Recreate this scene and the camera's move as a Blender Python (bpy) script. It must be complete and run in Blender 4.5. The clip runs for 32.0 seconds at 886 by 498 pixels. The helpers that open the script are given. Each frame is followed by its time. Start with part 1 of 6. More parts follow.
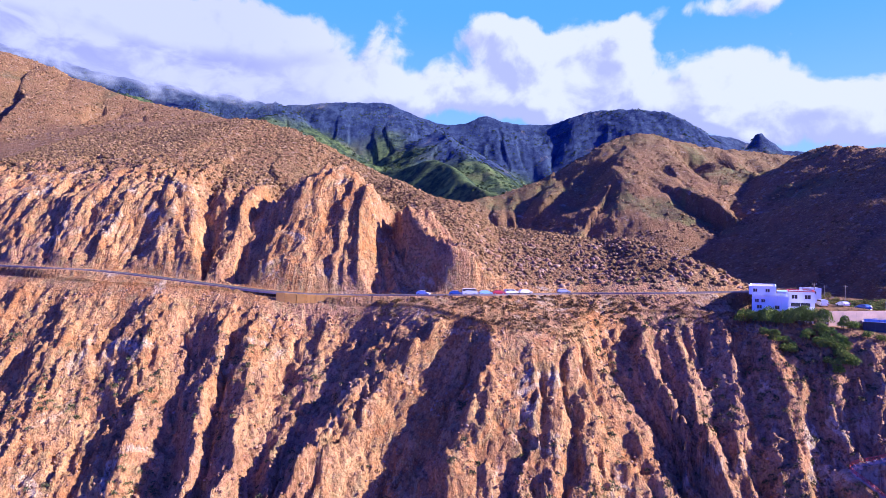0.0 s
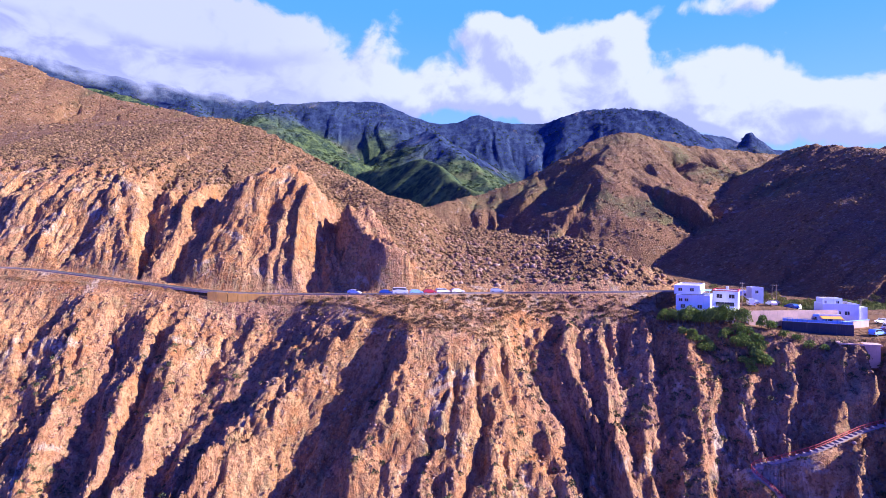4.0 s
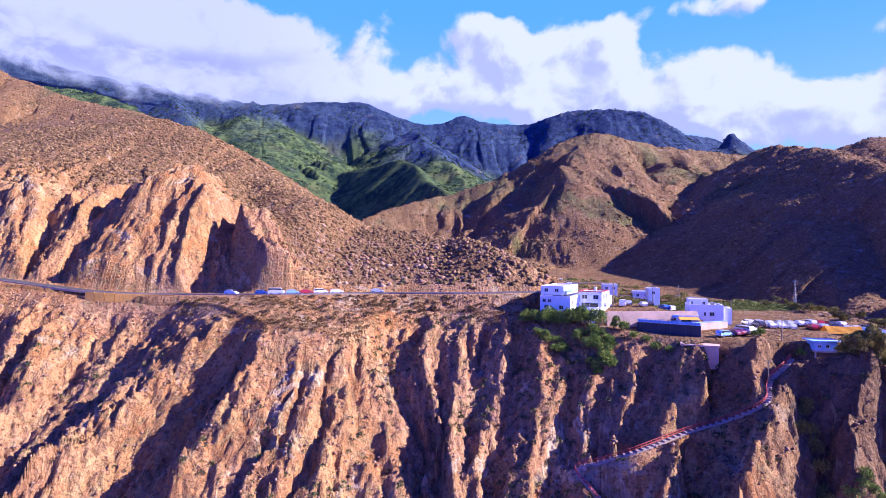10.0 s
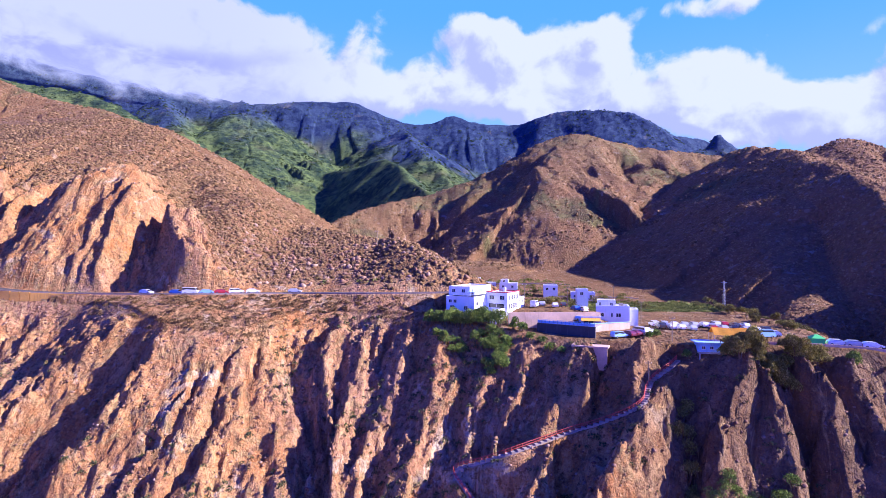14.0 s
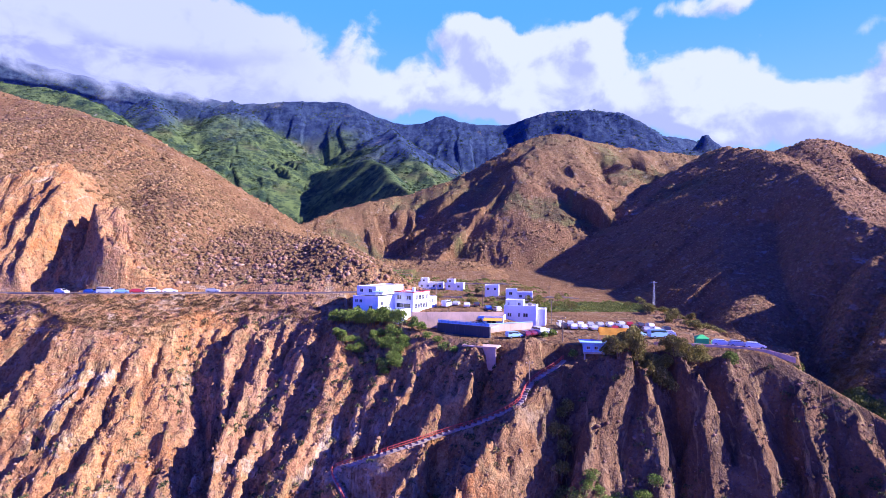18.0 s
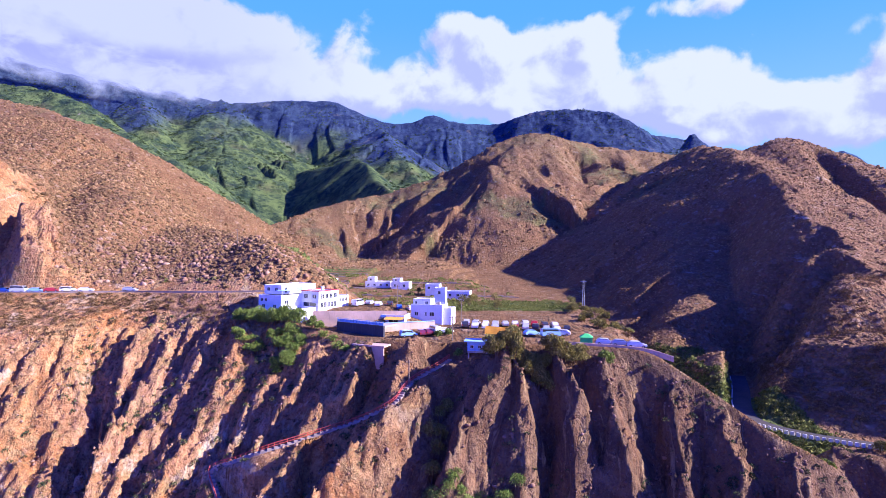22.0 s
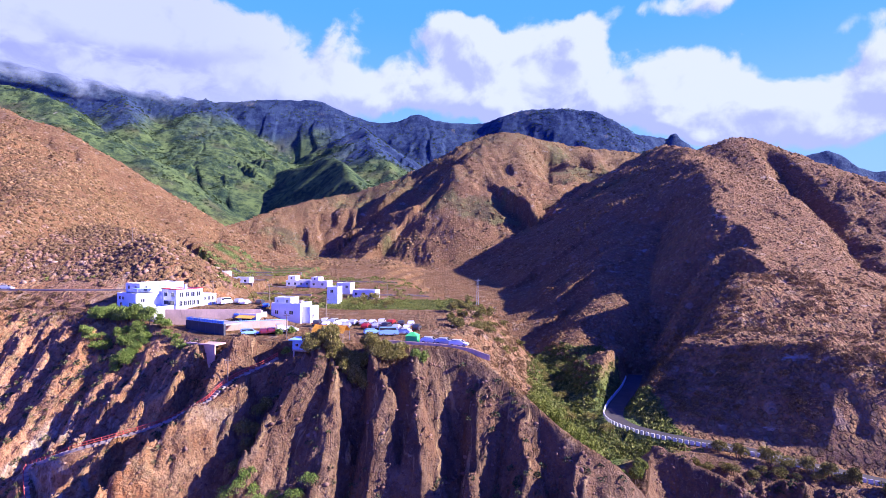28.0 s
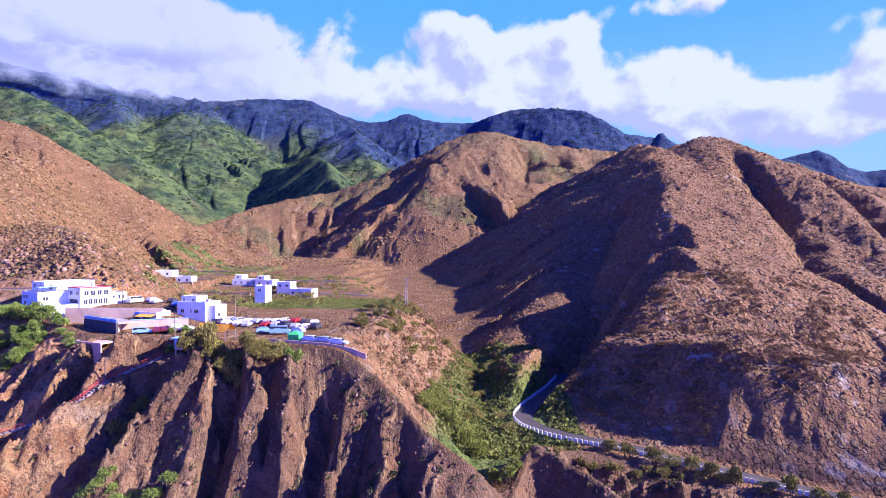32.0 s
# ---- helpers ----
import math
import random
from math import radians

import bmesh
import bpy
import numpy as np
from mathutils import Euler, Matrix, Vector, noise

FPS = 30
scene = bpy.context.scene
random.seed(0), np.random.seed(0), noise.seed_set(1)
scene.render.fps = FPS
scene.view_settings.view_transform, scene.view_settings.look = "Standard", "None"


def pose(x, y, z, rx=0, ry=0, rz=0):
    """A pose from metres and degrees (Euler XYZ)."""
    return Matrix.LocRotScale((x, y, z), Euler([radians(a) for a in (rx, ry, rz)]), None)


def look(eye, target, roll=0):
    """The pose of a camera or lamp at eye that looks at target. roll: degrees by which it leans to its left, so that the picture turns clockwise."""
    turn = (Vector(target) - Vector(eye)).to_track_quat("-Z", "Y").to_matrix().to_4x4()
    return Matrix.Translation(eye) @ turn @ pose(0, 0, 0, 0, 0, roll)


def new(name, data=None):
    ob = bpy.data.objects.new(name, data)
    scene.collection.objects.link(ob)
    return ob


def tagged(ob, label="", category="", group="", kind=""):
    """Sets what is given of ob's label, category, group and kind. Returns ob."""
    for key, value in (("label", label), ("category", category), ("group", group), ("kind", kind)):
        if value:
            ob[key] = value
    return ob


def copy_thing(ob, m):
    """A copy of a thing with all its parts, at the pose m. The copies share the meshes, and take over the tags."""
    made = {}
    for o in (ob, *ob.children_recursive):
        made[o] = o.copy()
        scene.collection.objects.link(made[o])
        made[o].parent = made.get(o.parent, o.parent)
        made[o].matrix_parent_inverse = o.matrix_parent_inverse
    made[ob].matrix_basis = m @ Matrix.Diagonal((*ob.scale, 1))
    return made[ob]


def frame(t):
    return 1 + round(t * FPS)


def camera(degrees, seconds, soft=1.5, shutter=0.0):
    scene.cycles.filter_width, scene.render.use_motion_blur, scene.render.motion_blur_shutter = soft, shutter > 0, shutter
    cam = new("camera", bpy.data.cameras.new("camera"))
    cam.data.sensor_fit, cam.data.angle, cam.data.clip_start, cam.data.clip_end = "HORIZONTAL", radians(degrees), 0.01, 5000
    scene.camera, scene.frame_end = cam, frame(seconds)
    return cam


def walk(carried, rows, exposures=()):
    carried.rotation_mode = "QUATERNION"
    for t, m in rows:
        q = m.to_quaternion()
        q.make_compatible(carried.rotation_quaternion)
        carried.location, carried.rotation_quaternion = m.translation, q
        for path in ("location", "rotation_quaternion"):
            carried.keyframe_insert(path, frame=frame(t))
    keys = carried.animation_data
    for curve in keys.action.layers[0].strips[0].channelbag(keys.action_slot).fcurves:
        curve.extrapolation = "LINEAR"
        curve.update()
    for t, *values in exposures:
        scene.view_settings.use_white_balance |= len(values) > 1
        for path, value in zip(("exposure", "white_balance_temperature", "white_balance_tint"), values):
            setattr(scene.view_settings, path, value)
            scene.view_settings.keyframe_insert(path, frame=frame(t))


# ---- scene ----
cam = camera(76.0, 32.0, 0.7)
METRES, EYE, TILT, LEAN, TURN = 200.0, 60.0, 0.0, 0.0, 0.0
ROWS = [
    (0.0, 0.0, 0.0, 0.0, -0.0, 0.0, -0.0),
    (0.5, 0.0114, 0.0001, 0.0002, 0.01, -0.02, -0.0),
    (1.0, 0.0235, 0.0003, 0.0008, 0.03, -0.05, -0.02),
    (1.5, 0.036, 0.0005, 0.0009, 0.03, -0.06, -0.05),
    (2.0, 0.0493, 0.0006, 0.0008, 0.03, -0.07, -0.05),
    (2.5, 0.0629, 0.0007, 0.0007, 0.03, -0.09, -0.04),
    (3.0, 0.0771, 0.0008, 0.0005, 0.04, -0.09, -0.04),
    (3.5, 0.0916, 0.001, 0.0002, 0.05, -0.09, -0.03),
    (5.5, 0.1521, 0.0015, -0.0008, 0.11, -0.07, -0.03),
    (6.0, 0.1676, 0.0017, -0.0007, 0.12, -0.07, -0.02),
    (6.5, 0.1834, 0.0018, -0.0007, 0.13, -0.04, -0.03),
    (7.0, 0.199, 0.0019, -0.0009, 0.14, -0.04, -0.02),
    (7.5, 0.2148, 0.0021, -0.0007, 0.15, -0.05, -0.03),
    (8.0, 0.2306, 0.0023, -0.0006, 0.14, -0.06, -0.03),
    (8.5, 0.2466, 0.0025, -0.0006, 0.15, -0.06, -0.06),
    (9.0, 0.2626, 0.0027, -0.0006, 0.14, -0.05, -0.07),
    (9.5, 0.2786, 0.0028, -0.0006, 0.12, -0.02, -0.08),
    (10.0, 0.2947, 0.003, -0.0004, 0.12, -0.02, -0.1),
    (10.5, 0.3107, 0.0031, -0.0003, 0.11, -0.01, -0.13),
    (11.0, 0.3266, 0.0032, -0.0002, 0.1, 0.0, -0.16),
    (11.5, 0.3427, 0.0035, -0.0001, 0.1, 0.01, -0.17),
    (12.0, 0.3586, 0.0037, 0.0001, 0.09, 0.0, -0.19),
    (12.5, 0.3746, 0.0039, 0.0002, 0.08, 0.01, -0.2),
    (13.0, 0.3904, 0.004, 0.0002, 0.07, 0.0, -0.25),
    (13.5, 0.4064, 0.0043, -0.0, 0.07, 0.01, -0.28),
    (14.0, 0.4225, 0.0045, 0.0001, 0.06, 0.0, -0.29),
    (14.5, 0.4385, 0.0046, 0.0001, 0.06, 0.01, -0.31),
    (16.5, 0.5028, 0.0053, 0.0002, 0.09, 0.0, -0.32),
    (17.0, 0.5188, 0.0055, 0.0003, 0.1, 0.0, -0.34),
    (17.5, 0.5348, 0.0057, 0.0003, 0.1, 0.01, -0.34),
    (18.0, 0.5509, 0.0058, 0.0004, 0.09, 0.0, -0.35),
    (18.5, 0.5671, 0.0062, 0.0006, 0.11, -0.03, -0.34),
    (19.0, 0.5831, 0.0065, 0.0006, 0.11, -0.03, -0.36),
    (19.5, 0.5991, 0.0068, 0.0008, 0.1, -0.04, -0.34),
    (20.0, 0.6151, 0.0071, 0.0005, 0.1, -0.03, -0.36),
    (20.5, 0.6312, 0.0073, 0.0007, 0.11, -0.05, -0.34),
    (21.0, 0.6472, 0.0077, 0.0004, 0.1, -0.04, -0.34),
    (21.5, 0.6634, 0.0078, 0.0002, 0.09, -0.03, -0.35),
    (22.0, 0.6794, 0.0083, 0.0003, 0.09, -0.06, -0.36),
    (22.5, 0.6957, 0.0083, 0.0001, 0.09, -0.07, -0.33),
    (23.0, 0.7116, 0.0087, 0.0002, 0.08, -0.08, -0.34),
    (23.5, 0.7278, 0.0088, 0.0001, 0.09, -0.06, -0.34),
    (24.0, 0.7436, 0.0092, 0.0001, 0.08, -0.06, -0.35),
    (24.5, 0.7598, 0.0093, 0.0, 0.1, -0.07, -0.37),
    (25.0, 0.7757, 0.0096, -0.0002, 0.1, -0.05, -0.39),
    (25.5, 0.7917, 0.0101, -0.0002, 0.11, -0.06, -0.4),
    (27.5, 0.8558, 0.0109, 0.0002, 0.11, -0.1, -0.4),
    (28.0, 0.8717, 0.0113, 0.0002, 0.12, -0.12, -0.42),
    (28.5, 0.8879, 0.0116, 0.0002, 0.11, -0.1, -0.41),
    (29.0, 0.9039, 0.0119, 0.0003, 0.1, -0.11, -0.44),
    (29.5, 0.9199, 0.0122, 0.0003, 0.11, -0.1, -0.44),
    (30.0, 0.9359, 0.0125, 0.0002, 0.11, -0.11, -0.41),
    (30.5, 0.9519, 0.0129, 0.0001, 0.11, -0.14, -0.44),
    (31.0, 0.9679, 0.0132, 0.0001, 0.1, -0.15, -0.43),
    (31.5, 0.9838, 0.0137, -0.0001, 0.1, -0.15, -0.45),
    (32.0, 0.9998, 0.014, -0.0002, 0.11, -0.16, -0.46),
]
walk(cam, [(t, pose(0, 0, EYE, TILT, LEAN, TURN) @ pose(METRES * x, METRES * y, METRES * z, 90 + pitch, roll, yaw)) for t, x, y, z, yaw, pitch, roll in ROWS],
     [(0.0, 1.5, 5150.0, 25.0), (32.0, 1.5, 5150.0, 25.0)])

# ---- world, sun ----
SUN_TO = Vector((0.87, -0.145, 0.45)).normalized()
world = bpy.data.worlds.new("sky")
scene.world = world
world.use_nodes = True
wn, wl = world.node_tree.nodes, world.node_tree.links
sky = wn.new("ShaderNodeTexSky")
sky.sky_type = "NISHITA"
sky.sun_disc = False
sky.sun_elevation = math.asin(SUN_TO.z)
sky.sun_rotation = math.atan2(SUN_TO.x, SUN_TO.y)
sky.altitude = 150
sky.ozone_density, sky.dust_density = 7.0, 0.2
deep = wn.new("ShaderNodeVectorMath")
deep.operation = "MULTIPLY"
deep.inputs[1].default_value = (0.45, 0.45, 1.8)
wl.new(sky.outputs[0], deep.inputs[0])
wl.new(deep.outputs[0], wn["Background"].inputs[0])
wn["Background"].inputs[1].default_value = 0.07
sun_data = bpy.data.lights.new("sun", "SUN")
sun_data.energy, sun_data.angle, sun_data.color = 5.0, radians(0.53), (1.0, 0.82, 0.64)
sun_ob = new("sun", sun_data)
sun_ob.matrix_world = look(SUN_TO * 500, (0, 0, 0))


# ---- node helpers ----
class Nodes:
    """Short hand for building a node material."""

    def __init__(self, name):
        self.mat = bpy.data.materials.new(name)
        self.mat.use_nodes = True
        self.t = self.mat.node_tree
        self.bsdf = self.t.nodes["Principled BSDF"]
        self.out = self.t.nodes["Material Output"]

    def n(self, kind, **props):
        node = self.t.nodes.new(kind)
        for k, v in props.items():
            setattr(node, k, v)
        return node

    def put(self, a, b):
        if isinstance(a, (int, float)):
            b.default_value = a
        elif isinstance(a, tuple):
            b.default_value = a if len(b.default_value) == len(a) else (*a, 1.0)
        else:
            self.t.links.new(a, b)

    def math(self, op, a, b=0.0, clamp=False):
        node = self.n("ShaderNodeMath", operation=op, use_clamp=clamp)
        self.put(a, node.inputs[0])
        self.put(b, node.inputs[1])
        return node.outputs[0]

    def mix(self, f, a, b):
        node = self.n("ShaderNodeMix", data_type="RGBA")
        self.put(f, node.inputs[0])
        self.put(a, node.inputs[6])
        self.put(b, node.inputs[7])
        return node.outputs[2]

    def noise(self, vec, scale, detail=4.0, rough=0.55, dist=0.0):
        node = self.n("ShaderNodeTexNoise")
        if vec is not None:
            self.put(vec, node.inputs["Vector"])
        node.inputs["Scale"].default_value = scale
        node.inputs["Detail"].default_value = detail
        node.inputs["Roughness"].default_value = rough
        node.inputs["Distortion"].default_value = dist
        return node.outputs[0]

    def ramp(self, v, lo, hi):
        node = self.n("ShaderNodeMapRange", interpolation_type="SMOOTHSTEP")
        self.put(v, node.inputs[0])
        node.inputs[1].default_value, node.inputs[2].default_value = lo, hi
        return node.outputs[0]

    def where(self):
        return self.n("ShaderNodeNewGeometry").outputs["Position"]

    def local(self):
        return self.n("ShaderNodeTexCoord").outputs["Object"]

    def stretch(self, vec, sx, sy, sz):
        node = self.n("ShaderNodeVectorMath", operation="MULTIPLY")
        self.put(vec, node.inputs[0])
        node.inputs[1].default_value = (sx, sy, sz)
        return node.outputs[0]

    def attr(self, name):
        return self.n("ShaderNodeAttribute", attribute_name=name).outputs["Fac"]

    def bump(self, h, strength, dist):
        node = self.n("ShaderNodeBump")
        node.inputs["Strength"].default_value = strength
        node.inputs["Distance"].default_value = dist
        self.put(h, node.inputs["Height"])
        self.t.links.new(node.outputs[0], self.bsdf.inputs["Normal"])

    def done(self, col, rough=0.85, metal=0.0, spec=0.3):
        self.put(col, self.bsdf.inputs["Base Color"])
        self.put(rough, self.bsdf.inputs["Roughness"])
        self.put(metal, self.bsdf.inputs["Metallic"])
        self.bsdf.inputs["Specular IOR Level"].default_value = spec
        return self.mat


def worn(name, col, rough=0.8, metal=0.0, spread=0.22, scale=1.2, dirt=(0.16, 0.12, 0.09), dirt_amount=0.35, spec=0.3):
    """A painted or plain surface with mottling at two scales and some dirt."""
    k = Nodes(name)
    p = k.where()
    big, fine = k.noise(p, scale * 0.35, 5), k.noise(p, scale * 9, 3)
    v = k.math("ADD", k.math("MULTIPLY", big, 0.65), k.math("MULTIPLY", fine, 0.35))
    low = tuple(c * (1 - spread) for c in col)
    high = tuple(min(1, c * (1 + spread * 0.5)) for c in col)
    c = k.mix(k.ramp(v, 0.3, 0.7), low, high)
    streak = k.noise(k.stretch(p, 2.2, 2.2, 0.25), scale, 5)
    c = k.mix(k.math("MULTIPLY", k.ramp(streak, 0.52, 0.78), dirt_amount), c, dirt)
    k.bump(fine, 0.25, 0.03)
    return k.done(c, rough, metal, spec)


# ---- noise on arrays ----
_rng = np.random.RandomState(7)
_perm = _rng.permutation(1024)
_gx, _gy = np.cos(_rng.rand(1024) * 6.2832), np.sin(_rng.rand(1024) * 6.2832)


def gnoise(x, y, seed=0):
    """Gradient noise on arrays, about -0.7 to 0.7."""
    xi, yi = np.floor(x).astype(np.int64), np.floor(y).astype(np.int64)
    fx, fy = x - xi, y - yi
    u, v = fx * fx * fx * (fx * (fx * 6 - 15) + 10), fy * fy * fy * (fy * (fy * 6 - 15) + 10)

    def corner(i, j, ax, ay):
        h = _perm[(_perm[(i + seed * 57) & 1023] + j) & 1023]
        return _gx[h] * ax + _gy[h] * ay

    a, b = corner(xi, yi, fx, fy), corner(xi + 1, yi, fx - 1, fy)
    c, d = corner(xi, yi + 1, fx, fy - 1), corner(xi + 1, yi + 1, fx - 1, fy - 1)
    return (a + (b - a) * u) * (1 - v) + (c + (d - c) * u) * v


def fbm(x, y, octaves, seed=0, gain=0.5):
    total, amp = 0.0, 1.0
    for o in range(octaves):
        total = total + amp * gnoise(x, y, seed + o)
        x, y, amp = x * 2.03 + 11.3, y * 2.03 + 5.7, amp * gain
    return total


def ribs(s, d, lam, seed):
    """Sharp-crested ribs and gullies that run down a slope: 1 on a rib, 0 in a gully."""
    warp = 0.35 * gnoise(s / lam * 0.7, d / lam * 0.35, seed + 9)
    return 1 - np.clip(np.abs(gnoise(s / lam + warp, d / (lam * 4.5), seed)) * 2.6, 0, 1)


def sstep(a, b, v):
    t = np.clip((v - a) / (b - a), 0, 1)
    return t * t * (3 - 2 * t)


def smax(a, b, k):
    h = np.clip(0.5 + 0.5 * (a - b) / k, 0, 1)
    return b + (a - b) * h + k * h * (1 - h)


def curve_through(pts, sub):
    """A smooth line through the given corners, with sub pieces to each span."""
    p = np.array(pts, float)
    q = np.vstack([2 * p[0] - p[1], p, 2 * p[-1] - p[-2]])
    rows = []
    for i in range(len(p) - 1):
        a, b, c, d = q[i:i + 4]
        for t in np.linspace(0, 1, sub, endpoint=False):
            rows.append(0.5 * (2 * b + (c - a) * t + (2 * a - 5 * b + 4 * c - d) * t * t + (3 * b - a - 3 * c + d) * t ** 3))
    rows.append(p[-1])
    return np.array(rows)


def along(x, y, line, fall=None):
    """For each point: distance to the line, which side (+1 left of its run, -1 right, between them past its ends), arc length, and the line's further columns there. With a fall, the piece that stands highest over the point counts, not the nearest."""
    best, dist = np.full(x.shape, 1e18), np.full(x.shape, 1e18)
    side, arc = np.ones(x.shape), np.zeros(x.shape)
    cols = np.zeros((line.shape[1] - 2,) + x.shape)
    run = 0.0
    for a, b in zip(line[:-1], line[1:]):
        ex, ey = b[0] - a[0], b[1] - a[1]
        ll = ex * ex + ey * ey
        px, py = x - a[0], y - a[1]
        t = np.clip((px * ex + py * ey) / ll, 0, 1)
        dx, dy = px - t * ex, py - t * ey
        dd = dx * dx + dy * dy
        score = dd if fall is None else 1e4 + fall * np.sqrt(dd) - (a[2] + t * (b[2] - a[2]))
        m = score < best
        best = np.where(m, score, best)
        dist = np.where(m, dd, dist)
        side = np.where(m, (ex * py - ey * px) / np.sqrt(ll * np.maximum(dd, 1e-6)), side)
        arc = np.where(m, run + t * math.sqrt(ll), arc)
        for c in range(cols.shape[0]):
            cols[c] = np.where(m, a[2 + c] + t * (b[2 + c] - a[2 + c]), cols[c])
        run += math.sqrt(ll)
    return np.sqrt(dist), side, arc, cols


def hill(h, x, y, pts, left, right, lam=60.0, cut=0.5, soft=8.0, seed=0, blend=10.0, rough=1.0, reach=900.0):
    """Raises the heights h to a ridge: its crest line, the fall to its left and right, ribs lam wide cut into the flanks."""
    line = curve_through(pts, 3)
    lo, hi = line[:, :2].min(0) - reach, line[:, :2].max(0) + reach
    m = (x > lo[0]) & (x < hi[0]) & (y > lo[1]) & (y < hi[1])
    if not m.any():
        return h
    xm, ym = x[m], y[m]
    wx, wy = xm + lam * 0.25 * gnoise(xm / lam, ym / lam, seed + 31), ym + lam * 0.25 * gnoise(xm / lam, ym / lam, seed + 47)
    d, side, s, (zc,) = along(wx, wy, line, 0.5 * (left + right))
    slope = right + (left - right) * (0.5 + 0.5 * side)
    g = 0.6 * ribs(s, d, lam, seed) + 0.3 * ribs(s + 0.2 * d, d, lam * 0.42, seed + 3) + 0.1 * ribs(s, d, lam * 0.2, seed + 5)
    grow = sstep(0, lam * 0.8, d)
    z = zc + rough * lam * 0.02 * fbm(s / lam * 4, d / lam * 4, 3, seed + 13) - slope * (np.sqrt(d * d + soft * soft) - soft) * (1 + cut * (0.55 - g) * grow)
    z = z + rough * 0.03 * lam * fbm(xm / lam * 2.2, ym / lam * 2.2, 4, seed + 17) * grow
    h = h.copy()
    h[m] = smax(z, h[m], blend)
    return h


# the rim of the near cliff from west to east: x, y, height, fall of the face below it
RIM = curve_through([
    (-330, 250, 62, 0.9), (-200, 205, 55, 0.9), (-115, 180, 50, 1.15), (-68, 177, 47, 1.05), (-30, 173, 43, 0.85), (-8, 164, 43.5, 0.85),
    (12, 149, 40.5, 1.3), (30, 149, 38.5, 1.1), (45, 164, 42.3, 0.85), (60, 164, 41.8, 0.85), (78, 158, 41.8, 0.9), (98, 147, 40, 1.15),
    (110, 142, 38.8, 1.1), (121, 136.5, 38.5, 1.0), (137, 130.5, 38.5, 1.3), (150, 126.5, 39, 1.7), (166, 124, 39.2, 1.8), (178, 121.5, 38.6, 1.7), (184.6, 117.8, 35.2, 1.5),
    (190.6, 113.5, 31, 1.45), (197.4, 106.5, 26.2, 1.4), (205, 102, 22, 1.3), (211, 104, 15.5, 1.2), (214, 112, 13.5, 1.2), (219, 123, 17.5, 1.1), (229, 132, 14, 0.9),
    (242, 130, 12.5, 0.9), (262, 122, 9.5, 0.9), (320, 100, 6, 0.9), (460, 60, 2, 0.8)], 6)
ROAD = curve_through([
    (-330, 258, 62), (-200, 212, 56), (-140, 190, 54), (-110, 187, 52.5), (-68, 180.5, 48), (-48, 178, 46.2), (-28, 177.5, 45.6), (10, 173, 46), (38, 178, 46),
    (62, 173.5, 46.4), (82, 172.5, 46.8), (100, 173, 47.2)], 6)

VALLEY = curve_through([(246, 214, 13.0), (238, 196, 12.4), (226, 172, 12.4), (222.5, 158, 12.7), (229, 146, 13.0), (246, 135.5, 12.8), (262, 129, 10.6), (290, 117, 8.2), (340, 98, 6.0)], 8)


PATH = curve_through([
    (137.5, 128.6, 35.2), (135.2, 127.0, 33.9), (130.5, 124.2, 31.8), (128.0, 121.2, 30.2), (126.4, 118.6, 28.4), (123.0, 118.0, 26.4), (117.5, 120.0, 23.4), (111.4, 121.2, 21.1), (105, 119.6, 19.4),
    (98.7, 117.8, 17.9), (92.5, 119.5, 15.2), (87.3, 121.0, 12.9), (89.5, 117.6, 10.0), (92.5, 114.5, 6.5)], 5)


def heights(x, y):
    """The height of the ground at arrays of places."""
    shape = x.shape
    x, y = x.ravel().astype(float), y.ravel().astype(float)
    d, side, s, (zr, fall) = along(x, y, RIM)
    front, back = side < 0, side >= 0
    z = np.empty(x.shape)
    z[front] = cliff_face(x[front], y[front], d[front], s[front], zr[front], fall[front])
    z[back] = back_country(x[back], y[back], d[back], zr[back])
    return z.reshape(shape)


def rock_edge(y):
    """How far east the bare rock over the road reaches."""
    return np.interp(y, [178, 181, 192, 201, 215, 240, 300], [26, 14, 4, -4, -14, -35, -60])


